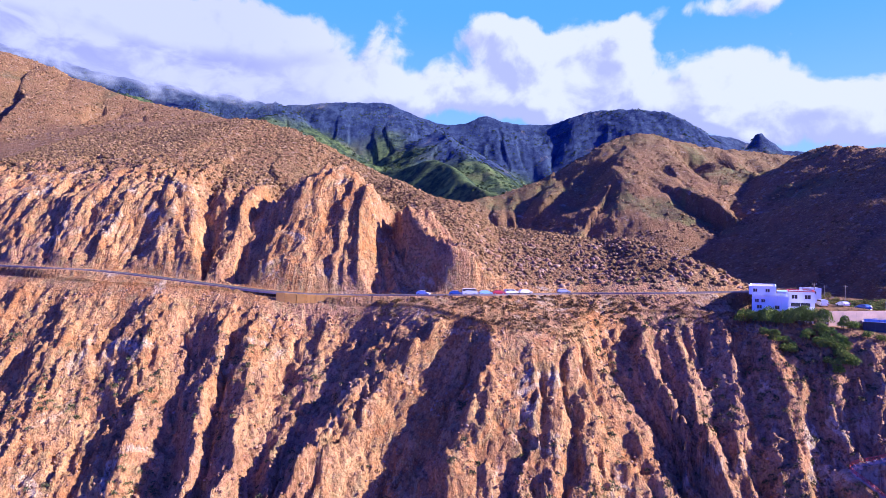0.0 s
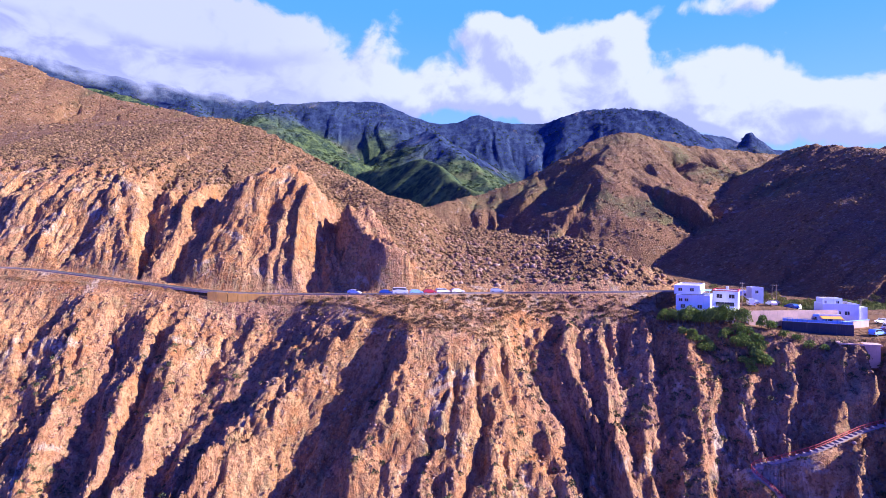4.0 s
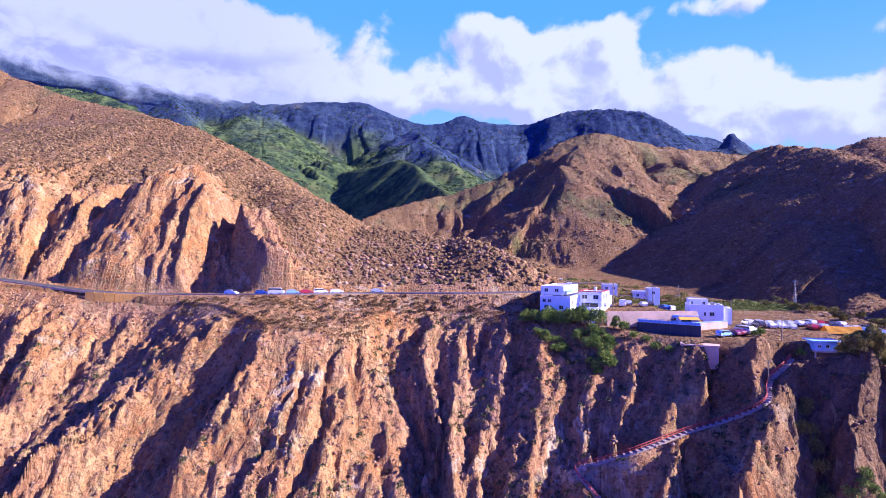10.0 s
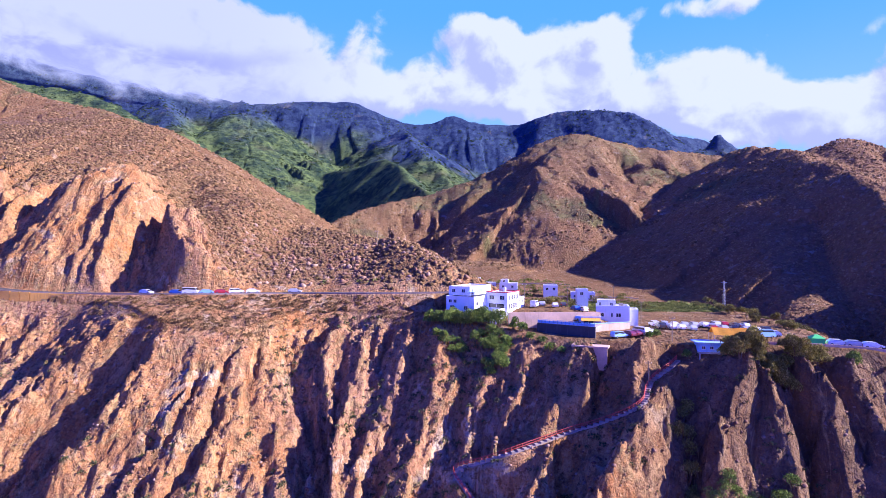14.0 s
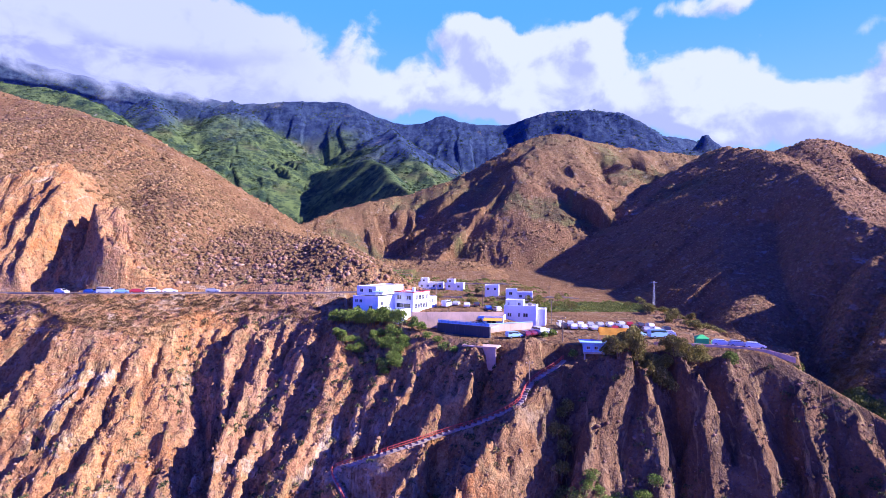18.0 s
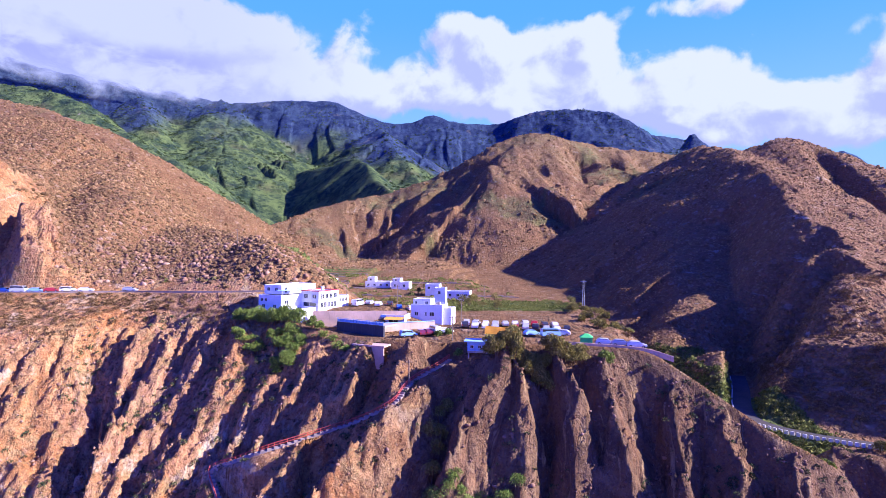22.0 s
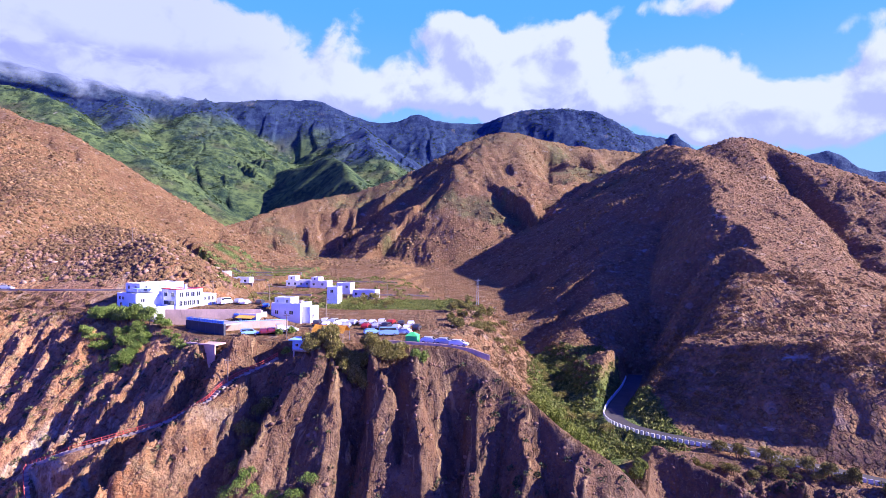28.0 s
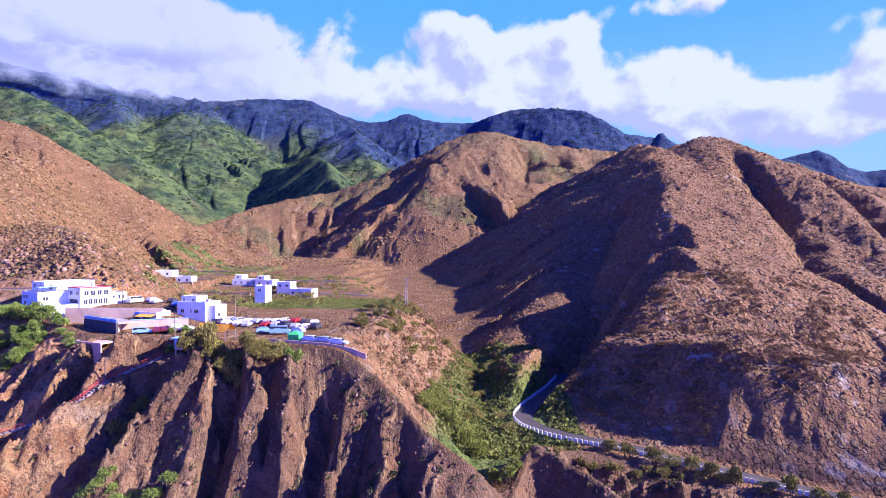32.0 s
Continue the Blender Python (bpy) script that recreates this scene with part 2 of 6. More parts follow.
def back_country(x, y, d, zr):
    """The ground behind the rim: road, hills, village and mountains."""
    east = sstep(0, 34, x - np.interp(y, [110, 140, 206, 230, 262, 300, 400], [174, 176, 184, 178, 161, 146, 128]) + 3 * fbm(x / 12, y / 12, 3, 73))
    floor = 39.2 - np.interp(y, [200, 320, 500], [27.5, 10, 4]) * east + 0.045 * np.clip(y - 240, 0, 500) + 0.5 * fbm(x / 14, y / 14, 3, 71)
    yard = sstep(89, 92, x) * sstep(137, 117, x) * sstep(149.5, 151.5, y) * sstep(215, 172, y)
    floor = floor + (43.2 - floor) * yard
    floor = np.where(x < 91, np.minimum(zr + 0.02 * d, floor + 12), floor)
    rd, rside, rs, (rz,) = along(x, y, ROAD)
    behind = rside > 0
    knife = sstep(177, 185, x)
    base = zr + (floor - zr) * ((1 - knife) * sstep(2, 16, d) + knife * np.clip(d / 6, 0, 1))
    verge = zr + (rz - zr) * np.clip(d / (d + np.maximum(rd - 3.0, 0.01)), 0, 1) + 0.9 * fbm(x / 7, y / 7, 4, 74) * sstep(3.5, 7, rd)
    base = np.where((x < 82) & ~behind, verge, base)
    # the hill over the road, cut back by it
    h = np.full(x.shape, -60.0)
    h = hill(h, x, y, [(-420, 430, 182), (-300, 385, 168), (-160, 360, 149), (-111, 350, 138), (-74, 340, 122), (-40, 310, 102), (-5, 252, 85), (25, 234, 75), (60, 212, 66), (76, 190, 59), (90, 182, 50), (99, 175, 45)],
             0.95, 0.47, 46, 0.16, 13, 2, 4, 0.5)
    h = hill(h, x, y, [(-52, 318, 107), (-45, 260, 94), (-40, 225, 88), (-39, 204, 84)], 0.95, 0.5, 24, 0.3, 6, 4, 6, 0.8, 130)
    # its foot is cut back steeply over the road, in ribs and gullies
    bank = np.where(behind, np.clip(rd - 3.2, 0, 999), 0)
    ease = np.interp(x, [-140, -75, -50, -22, -10, 8, 22, 60, 80], [1.0, 1.0, 1.3, 1.3, 1.0, 0.75, 0.5, 0.5, 0.8])
    cutback = rz + ease * np.interp(bank, [0, 6.8, 26.8, 56.8, 116.8, 400], [0, 6.5, 26, 44, 70, 190])
    part_off, across = ribbed(x, y, CUT_RIBS)
    rock = sstep(0, 3.5, bank) * sstep(86, 46, rd + 20 * fbm(x / 22, y / 22, 3, 89)) * sstep(9, 0, x - rock_edge(y))
    fine_ribs = 2.2 * (ribs(across, rd, 8.5, 81) - 0.5) + 1.6 * (ribs(across, rd, 3.4, 83) - 0.5) + 0.8 * (ribs(across, rd, 1.7, 87) - 0.5)
    fine_ribs = fine_ribs + 2.2 * (0.3 - np.abs(fbm(x / 11, y / 11, 5, 28, 0.62))) + 1.3 * fbm(x / 5, y / 5, 5, 24, 0.62) + 1.0 * (0.4 - np.abs(fbm(x / 2.4, y / 2.4, 3, 27)))
    cutback = -smax(-h, -cutback, 4.0) + rock * (part_off + fine_ribs)
    h = np.where(behind, cutback, np.minimum(h, zr + 0.2))
    h = np.where(behind & (rd < 60) & (x < 92), np.maximum(h, rz - 0.5), h)
    near = smax(base, h, 1.5)
    # the road's bench
    bench = 1 - sstep(3.2, 5.0, rd)
    near = np.where(x < 100, near + (rz - near) * bench, near)
    # hills behind
    far = near
    far = hill(far, x, y, [(-620, 580, 290), (-520, 560, 268), (-411, 540, 246), (-293, 520, 200), (-165, 455, 163), (-130, 440, 146), (-76, 430, 117), (-33, 430, 91), (29, 428, 66), (70, 415, 42)],
               0.6, 0.55, 60, 0.35, 8, 6, 8)
    far = hill(far, x, y, [(430, 720, 158), (400, 600, 167), (388, 530, 154), (374, 466, 140)], 0.5, 0.56, 30, 0.1, 4, 8, 6, 0.6)
    far = hill(far, x, y, [(374, 466, 140), (398, 466, 147), (421, 466, 151), (494, 452, 121), (560, 450, 106), (760, 470, 90)],
               0.6, 0.58, 44, 0.3, 4, 8, 6, 1.0)
    far = hill(far, x, y, [(374, 466, 140), (352, 420, 129), (333, 340, 105), (324, 318, 96), (305, 262, 73), (287, 218, 56), (272, 208, 46), (260, 206, 34)], 0.5, 0.62, 30, 0.14, 3, 9, 4, 0.9, 300)
    far = hill(far, x, y, [(440, 455, 138), (430, 350, 96), (405, 260, 62), (380, 190, 38)], 0.55, 0.5, 45, 0.3, 6, 10, 5, 1.2, 300)
    far = hill(far, x, y, [(247, 194, 26), (261, 171, 32.5), (273, 152, 34), (290, 144, 33), (330, 132, 30), (400, 118, 26)], 0.3, 1.2, 18, 0.3, 2, 11, 2, 1.0, 120)
    far = hill(far, x, y, [(-70, 520, 60), (-20, 600, 92), (24, 650, 113), (90, 680, 131), (160, 692, 161), (205, 705, 191), (251, 716, 205), (330, 740, 195), (450, 760, 186), (560, 780, 176), (800, 800, 150)],
               0.6, 0.75, 50, 0.35, 4, 12, 6, 1.2)
    far = hill(far, x, y, [(245, 717, 204), (216, 670, 178), (188, 628, 155), (185, 595, 141), (199, 560, 112), (218, 520, 88), (236, 480, 66), (246, 445, 48)], 0.5, 0.8, 26, 0.28, 2, 14, 4, 1.0, 400)
    far = hill(far, x, y, [(-190, 1130, 205), (-100, 1050, 203), (-14, 960, 211), (30, 860, 168), (68, 780, 134), (90, 720, 95)], 0.7, 1.0, 80, 0.08, 3, 15, 4, 0.4)
    far = hill(far, x, y, [(-8, 1274, 325), (40, 1120, 255), (85, 960, 185), (110, 850, 130)], 0.7, 0.6, 70, 0.3, 5, 16, 10)
    far = hill(far, x, y, [(-760, 1010, 370), (-650, 1000, 345), (-516, 970, 318), (-400, 905, 255), (-245, 850, 171), (-195, 800, 118)], 0.65, 0.65, 70, 0.35, 6, 17, 10)
    far = hill(far, x, y, [(-580, 1340, 410), (-449, 1124, 296), (-385, 1000, 200)], 0.7, 0.7, 80, 0.35, 6, 19, 10)
    far = hill(far, x, y, [(-400, 1380, 415), (-340, 1250, 330), (-300, 1130, 268), (-255, 960, 165)], 0.6, 0.6, 90, 0.35, 8, 18, 12)
    far = hill(far, x, y, [(-1500, 1380, 690), (-1020, 1400, 545), (-740, 1400, 475), (-560, 1400, 445), (-390, 1400, 415), (-264, 1400, 420), (-180, 1400, 424), (-124, 1400, 412), (-12, 1400, 370),
                           (58, 1400, 372), (107, 1410, 392), (170, 1400, 370), (282, 1400, 372), (380, 1380, 397), (505, 1340, 388), (535, 1330, 375), (565, 1335, 335), (690, 1380, 330), (800, 1400, 305), (960, 1400, 265), (1121, 1411, 308), (1230, 1400, 255), (1500, 1400, 300)],
               0.6, 1.05, 110, 0.26, 4, 20, 10, 1.2)
    far = hill(far, x, y, [(611, 1112, 262), (622, 1118, 291), (634, 1120, 283), (668, 1125, 258)], 1.3, 1.3, 26, 0.3, 2, 25, 3, 1.0, 160)
    far = hill(far, x, y, [(500, 1060, 230), (622, 1118, 262), (720, 1130, 250), (900, 1150, 240)], 0.6, 0.6, 60, 0.3, 5, 26, 8)
    far = gullied(far, x, y, FAR_GULLIES)
    far = far + sstep(800, 900, y) * sstep(130, 190, np.hypot(x + 20, (y - 920))) * sstep(1420, 1340, y) * (5 * (0.4 - np.abs(fbm(x / 60, y / 60, 4, 111, 0.6))) + 3.0 * fbm(x / 24, y / 24, 3, 112))
    far = far + sstep(230, 260, x - 0.1 * y) * sstep(130, 150, y) * sstep(800, 700, y) * (1.2 * fbm(x / 16, y / 16, 5, 113, 0.6) + 1.0 * (0.4 - np.abs(fbm(x / 7, y / 7, 3, 114))))
    far = far + sstep(440, 520, y) * sstep(820, 740, y) * sstep(-70, 0, x) * sstep(45, 75, far) * (3 * (0.4 - np.abs(fbm(x / 40, y / 40, 5, 117, 0.6))) + 2.0 * fbm(x / 14, y / 14, 3, 118))
    # the valley road's bench and the bank over it
    vd, vside, vs, (vz,) = along(x, y, VALLEY)
    lip = np.clip(vd - 3.6, 0, 99)
    hem = (x > 215) & (y < 218)
    far = np.where(hem & (vside > 0), np.minimum(far, vz + lip * 1.35 + sstep(2, 8, lip) * 1.5 * fbm(x / 6, y / 6, 4, 115)), far)
    far = np.where(hem & (vd < 6), far + (vz - far) * (1 - sstep(3.2, 6, vd)), far)
    far = far + sstep(170, 180, x) * sstep(226, 214, x) * sstep(240, 225, y) * sstep(19, 23, far) * sstep(0.5, 4, d) * 1.6 * fbm(x / 7, y / 7, 5, 116, 0.6)
    # old field terraces round the village
    t = far / 2.6 + 0.35 * fbm(x / 40, y / 40, 2, 76)
    stepped = 2.6 * (np.floor(t) + sstep(0.6, 0.95, t - np.floor(t)) - 0.35 * fbm(x / 40, y / 40, 2, 76))
    fields = sstep(285, 320, y) * sstep(620, 480, y) * sstep(120, 80, far) * sstep(-70, -20, x) * sstep(185, 155, x)
    far = far + (stepped - far) * 0.8 * fields
    return far


def cliff_face(x, y, d, s, zr, fall):
    """The ribbed face below the rim."""
    off, across = np.zeros(x.shape), s.copy()
    m = (x > -150) & (x < 240)
    off[m], across[m] = ribbed(x[m], y[m], FACE_RIBS)
    wide = sstep(-112, -135, x) + sstep(205, 225, x)
    off = off + wide * 10 * (0.6 * ribs(s + 0.3 * d, d, 25, 41) + 0.4 * ribs(s, d, 11, 43) - 0.5)
    crag = 1 - np.abs(fbm(x / 3.2, y / 3.2 + across / 9, 4, 52)) * 2
    bite = 0.7 + 0.8 * fbm(x / 26, y / 26, 3, 131)
    slant = across + 0.45 * d
    small = bite * (1.7 * (ribs(across, d, 8.0, 43) - 0.5) + 1.5 * (ribs(slant, d * 1.6, 5.0, 46) - 0.5) + 1.7 * (ribs(across, d, 3.0, 45) - 0.5) + 0.8 * (ribs(across, d, 1.6, 47) - 0.5))
    face = zr - fall * d * (1 - 0.12 * sstep(0, 60, d)) + off * sstep(0, 7, d) + small * sstep(0, 8, d)
    face = face + (1.8 * (0.3 - np.abs(fbm(x / 12, y / 12, 5, 56, 0.6))) + 1.3 * fbm(x / 6, y / 6, 5, 51, 0.6) + 0.8 * (crag - 0.5) + 0.35 * np.abs(fbm(x / 1.5, y / 1.5, 2, 53))) * sstep(0, 6, d)
    face = np.maximum(face, -45 + 2 * fbm(x / 40, y / 40, 3, 61))
    face = hill(face, x, y, [(219, 123, 18.5), (227, 114, 16.5), (235, 105, 13), (242, 96, 9)], 1.3, 1.3, 11, 0.4, 0.5, 60, 1.2, 2.2, 60)
    rugged = sstep(1, 6, d) * (0.3 + 0.1 * sstep(100, 125, x) - 0.15 * sstep(140, 160, x))
    face = face + rugged * (1.3 * (crag - 0.45) + 1.0 * fbm(x / 4.5 + 7, y / 4.5, 4, 57, 0.6) + (0.5 + 0.9 * sstep(110, 130, x)) * np.abs(fbm(x / 1.3, y / 1.3, 2, 58)))
    # the bench of the stepped path
    m = (x > 80) & (x < 145) & (y > 108) & (y < 134)
    pd, pside, ps, (pz,) = along(x[m], y[m], PATH)
    face[m] = face[m] + (pz - 0.1 - face[m]) * (1 - sstep(0.9, 3.6, pd))
    return face


def ribbed(x, y, lines):
    """Between lines that run down a face: the height over or under the mean face, and a coordinate across that bends with the lines."""
    wx = x + 2.2 * fbm(x / 17, y / 17, 3, 140, 0.5) + 1.7 * fbm(x / 5, y / 5, 4, 144, 0.6)
    n = len(lines)
    xs, os, mid = np.empty((n,) + x.shape), np.empty((n,) + x.shape), []
    for i, (o, *pts) in enumerate(lines):
        py, px = [q[1] for q in pts[::-1]], [q[0] for q in pts[::-1]]
        xs[i] = np.interp(y, py, px)
        os[i] = (0.8 + 0.2 * sstep(100, 125, x)) * (o * (1 + (0.8 - 0.4 * sstep(100, 125, x)) * gnoise(y / 11 + 5.3 * i, x * 0 + 0.7 * i, 141)) + 1.4 * gnoise(y / 5 + 3.1 * i, x * 0 + 0.3 * i, 142)) * (1 - sstep(0, 18, np.maximum(py[0] - y, y - py[-1])))
        mid.append(sum(px) / len(px))
        if i:
            xs[i] = np.maximum(xs[i], xs[i - 1] + 0.5)
            mid[i] = max(mid[i], mid[i - 1] + 2)
    off, across = os[0] * sstep(25, 0, xs[0] - wx), mid[0] + wx - xs[0]
    for i in range(n - 1):
        m = wx >= xs[i]
        f = np.clip((wx - xs[i]) / (xs[i + 1] - xs[i]), 0, 1)
        off = np.where(m, os[i] + (os[i + 1] - os[i]) * f, off)
        across = np.where(m, mid[i] + (mid[i + 1] - mid[i]) * f, across)
    m = wx >= xs[-1]
    off = np.where(m, os[-1] * sstep(25, 0, wx - xs[-1]), off)
    return off, np.where(m, mid[-1] + wx - xs[-1], across)


def gullied(h, x, y, lines):
    """Cuts V-shaped gullies: line in plan, depth, half width."""
    for pts, depth, half in lines:
        line = curve_through([(*q, 0.0) for q in pts], 4)
        m = (x > line[:, 0].min() - half) & (x < line[:, 0].max() + half) & (y > line[:, 1].min() - half) & (y < line[:, 1].max() + half)
        if m.any():
            xm, ym = x[m], y[m]
            d, side, s, c = along(xm + 1.6 * fbm(xm / 8, ym / 8, 2, 66), ym, line)
            h = h.copy()
            h[m] -= depth * np.clip(1 - d / half, 0, 1) ** 1.2 * sstep(0, 6, s)
    return h


# crest and gully lines of the cliff from west to east: height over or under the mean face, then places down the face
WEST_RIBS = [
    (-3, (-123, 171), (-120, 146)), (3, (-112, 165), (-103, 130)), (-4, (-96, 174), (-95, 162), (-89, 149), (-86, 136), (-84, 127)),
    (4, (-84.7, 168.6), (-83, 156), (-80, 148.6), (-76.5, 128), (-74, 120)), (-6, (-75.8, 175), (-72.6, 160.5), (-71.5, 150), (-67, 138.5), (-64, 128)),
    (4, (-64, 167), (-62.6, 153.5), (-61, 141), (-57, 129.5), (-56, 119)), (-3, (-61, 166), (-58.5, 150), (-57, 139.5), (-55.5, 129)),
    (5, (-54.6, 159.4), (-50.6, 147.5), (-49.5, 136.5), (-49, 127), (-50, 116)), (-5, (-40.5, 170), (-44, 158), (-45, 147), (-45, 138), (-43.6, 127)),
    (-3, (-34, 171), (-37, 155), (-39, 143), (-40, 133), (-39, 124)), (-5.5, (-24, 168), (-28, 156), (-33, 147), (-38, 137), (-37.5, 128)),
]
NOSE_RIBS = [
    (5.5, (6, 158), (-4.3, 150), (-14.5, 145.6), (-19.3, 136.5), (-25.7, 129.4), (-29, 124)), (-4.5, (8, 155), (-1.3, 148.3), (-4, 142.5), (-11, 136.5), (-13.5, 130.4)),
    (-2, (9, 153), (6, 146), (3, 140.6), (-3, 137), (-7, 133), (-9, 128)), (-5, (9.8, 152), (6.5, 144.6), (0.5, 138.7), (-4, 133), (-6, 129)),
    (4, (12.4, 149), (12.2, 141), (7.5, 134), (4, 129), (0.8, 127), (-0.5, 121)), (-2, (20, 138), (17, 130), (14.6, 123)), (1, (22.2, 136), (19.5, 127), (16.6, 121)),
    (-3, (25, 139), (21.5, 130.5), (19, 123)), (0, (28.1, 137), (25.8, 127.5), (22, 120)), (-5, (30.8, 141), (30, 133), (26, 123)),
    (-1, (33, 138.5), (33, 130.5), (33, 120.6)), (-6, (36.7, 144), (38.2, 137.7), (38.6, 125)),
]
MIDDLE_RIBS = [
    (-1, (33, 150), (36.5, 146.4), (42.2, 143), (44.7, 135.6), (49, 124.5)), (-5, (43.4, 168), (44.6, 155), (48, 147), (53, 139), (55, 131)),
    (3, (55, 163), (54.6, 155), (53.5, 148.6), (55, 143)), (-2.5, (58, 168), (57, 153), (57, 146), (58.5, 138)), (2, (69, 163.7), (63, 153.5), (62.8, 144.4), (61.5, 136), (60.5, 128)),
    (-2.5, (70, 160), (69, 150), (67.5, 140), (64.1, 128.3)), (2, (77, 156), (74.4, 142.3), (71, 134), (67, 127)), (-3.5, (79, 157), (77, 144), (74.2, 138.5), (71, 132), (69, 126)),
    (4.5, (84, 145), (83.5, 138), (82.5, 134), (80.8, 130), (78.9, 124.7), (75.4, 118)), (-2.5, (89, 143), (87.5, 132), (84, 125)), (2, (93, 142), (93, 134.6), (90.4, 128.4), (88, 121.7)),
    (-2, (98, 142.4), (96, 134.6), (93, 127.7), (90, 122)), (4, (105, 136), (102.2, 129.4), (96.2, 124.4), (92.5, 118)), (-2.5, (110, 141), (105, 133), (100.5, 128.4), (95, 122)),
]
EAST_RIBS = [
    (4.5, (119, 132), (115.8, 123.5), (110.7, 119.8), (106, 114), (101.5, 109.4)), (-5, (124.5, 138), (119.8, 130.4), (115.6, 125.5), (112, 120.4), (108, 116)),
    (11, (131, 125), (124.2, 113.5), (118.3, 108.1), (110, 101.5)), (-5, (135.7, 129), (136, 122), (135, 114), (131, 105)),
    (11, (149, 121), (142.3, 116.4), (138.5, 112.8), (137, 110), (134.8, 106.7)), (5, (150, 119), (146, 113), (143, 106)), (9, (151, 120), (152.5, 112), (150.5, 106)),
    (-4, (156, 124), (158, 119), (157.5, 114), (156, 108)), (9.5, (158.5, 120), (162.6, 115.2), (162.6, 111.8), (161.4, 107)), (4, (165, 118), (166.5, 108)), (9, (168, 117), (170, 108), (171, 102)),
    (-4, (174.4, 122), (178, 115), (178, 108)), (4, (184, 116.5), (182.2, 111.4), (181.3, 107), (180, 104)), (-3, (187, 117), (186, 110), (184, 104)), (4, (190, 113), (189, 106), (187.5, 101)),
    (-3, (193, 112), (194, 106), (195, 100)), (4, (200, 105), (198, 101.5), (196.7, 97)), (-4, (208, 108), (208, 100)),
]
FACE_RIBS = WEST_RIBS + NOSE_RIBS + MIDDLE_RIBS + EAST_RIBS
# the same for the rock over the coast road
CUT_RIBS = [
    (-2, (-148, 219), (-137, 196.6)), (2, (-136, 212), (-131.5, 198.7)), (-3, (-132, 215), (-130, 205.7), (-128, 199.9)), (3, (-120, 212), (-118.4, 201.6)), (-3, (-110.6, 208), (-107.5, 197.6)),
    (5, (-109.5, 227), (-102.3, 208), (-96, 195)), (4, (-101.4, 224), (-92.1, 210.5), (-86.3, 199.4), (-82.5, 189.2)), (-8, (-98, 242), (-90, 213.2), (-83, 202.3), (-79.9, 192)),
    (1, (-90, 235), (-81, 211), (-78.3, 202)), (-4, (-86, 240), (-82, 222.7), (-77, 207.3)), (4, (-74.4, 227), (-73.5, 208.4), (-72.8, 199.8)),
    (-6, (-71, 234), (-70, 217), (-69, 206), (-67.4, 190)), (7, (-46, 219.4), (-53, 200), (-56, 191.2), (-60, 183)), (4, (-35.7, 219), (-36.4, 198.6), (-38, 186)),
    (6, (-26, 206), (-26, 198), (-27, 188)), (-9, (-20.5, 214), (-21, 200), (-22, 185)), (-6, (-17, 205), (-12.5, 192), (-5, 181)), (11, (-13, 201), (-11.6, 197.2), (-6.5, 192.2), (3.5, 180)), (0, (4, 205), (13, 192), (24, 181)),
]
FAR_GULLIES = [
    ([(306, 243), (286, 245), (269, 239), (254, 227)], 13, 14),
    ([(294, 222), (277, 218), (264, 210), (252, 200)], 12, 12),
    ([(420, 440), (408, 380), (380, 300), (352, 235)], 9, 12),
    ([(470, 430), (460, 370), (430, 300), (400, 230)], 10, 14),
    ([(305, 335), (278, 285), (262, 245), (248, 212)], 12, 26),
    ([(345, 180), (312, 182), (285, 186), (262, 189)], 6, 11),
    ([(304, 704), (292, 655), (287, 612)], 14, 24),
    ([(172, 672), (156, 625), (150, 580)], 13, 42),
]
def sheet(name, xs, ys, zs):
    """A grid of quads from arrays of places."""
    rows, cols = xs.shape
    me = bpy.data.meshes.new(name)
    co = np.stack([xs, ys, zs], -1).reshape(-1, 3).astype(np.float32)
    i = np.arange(rows * cols).reshape(rows, cols)
    quads = np.stack([i[:-1, :-1], i[:-1, 1:], i[1:, 1:], i[1:, :-1]], -1).reshape(-1)
    me.vertices.add(len(co))
    me.vertices.foreach_set("co", co.ravel())
    n = len(quads) // 4
    me.loops.add(len(quads))
    me.loops.foreach_set("vertex_index", quads.astype(np.int32))
    me.polygons.add(n)
    me.polygons.foreach_set("loop_start", np.arange(0, 4 * n, 4, dtype=np.int32))
    me.polygons.foreach_set("use_smooth", np.ones(n, dtype=bool))
    me.update(calc_edges=True)
    return me


def cover(me, name, values):
    a = me.attributes.new(name, "FLOAT", "POINT")
    a.data.foreach_set("value", values.ravel().astype(np.float32))


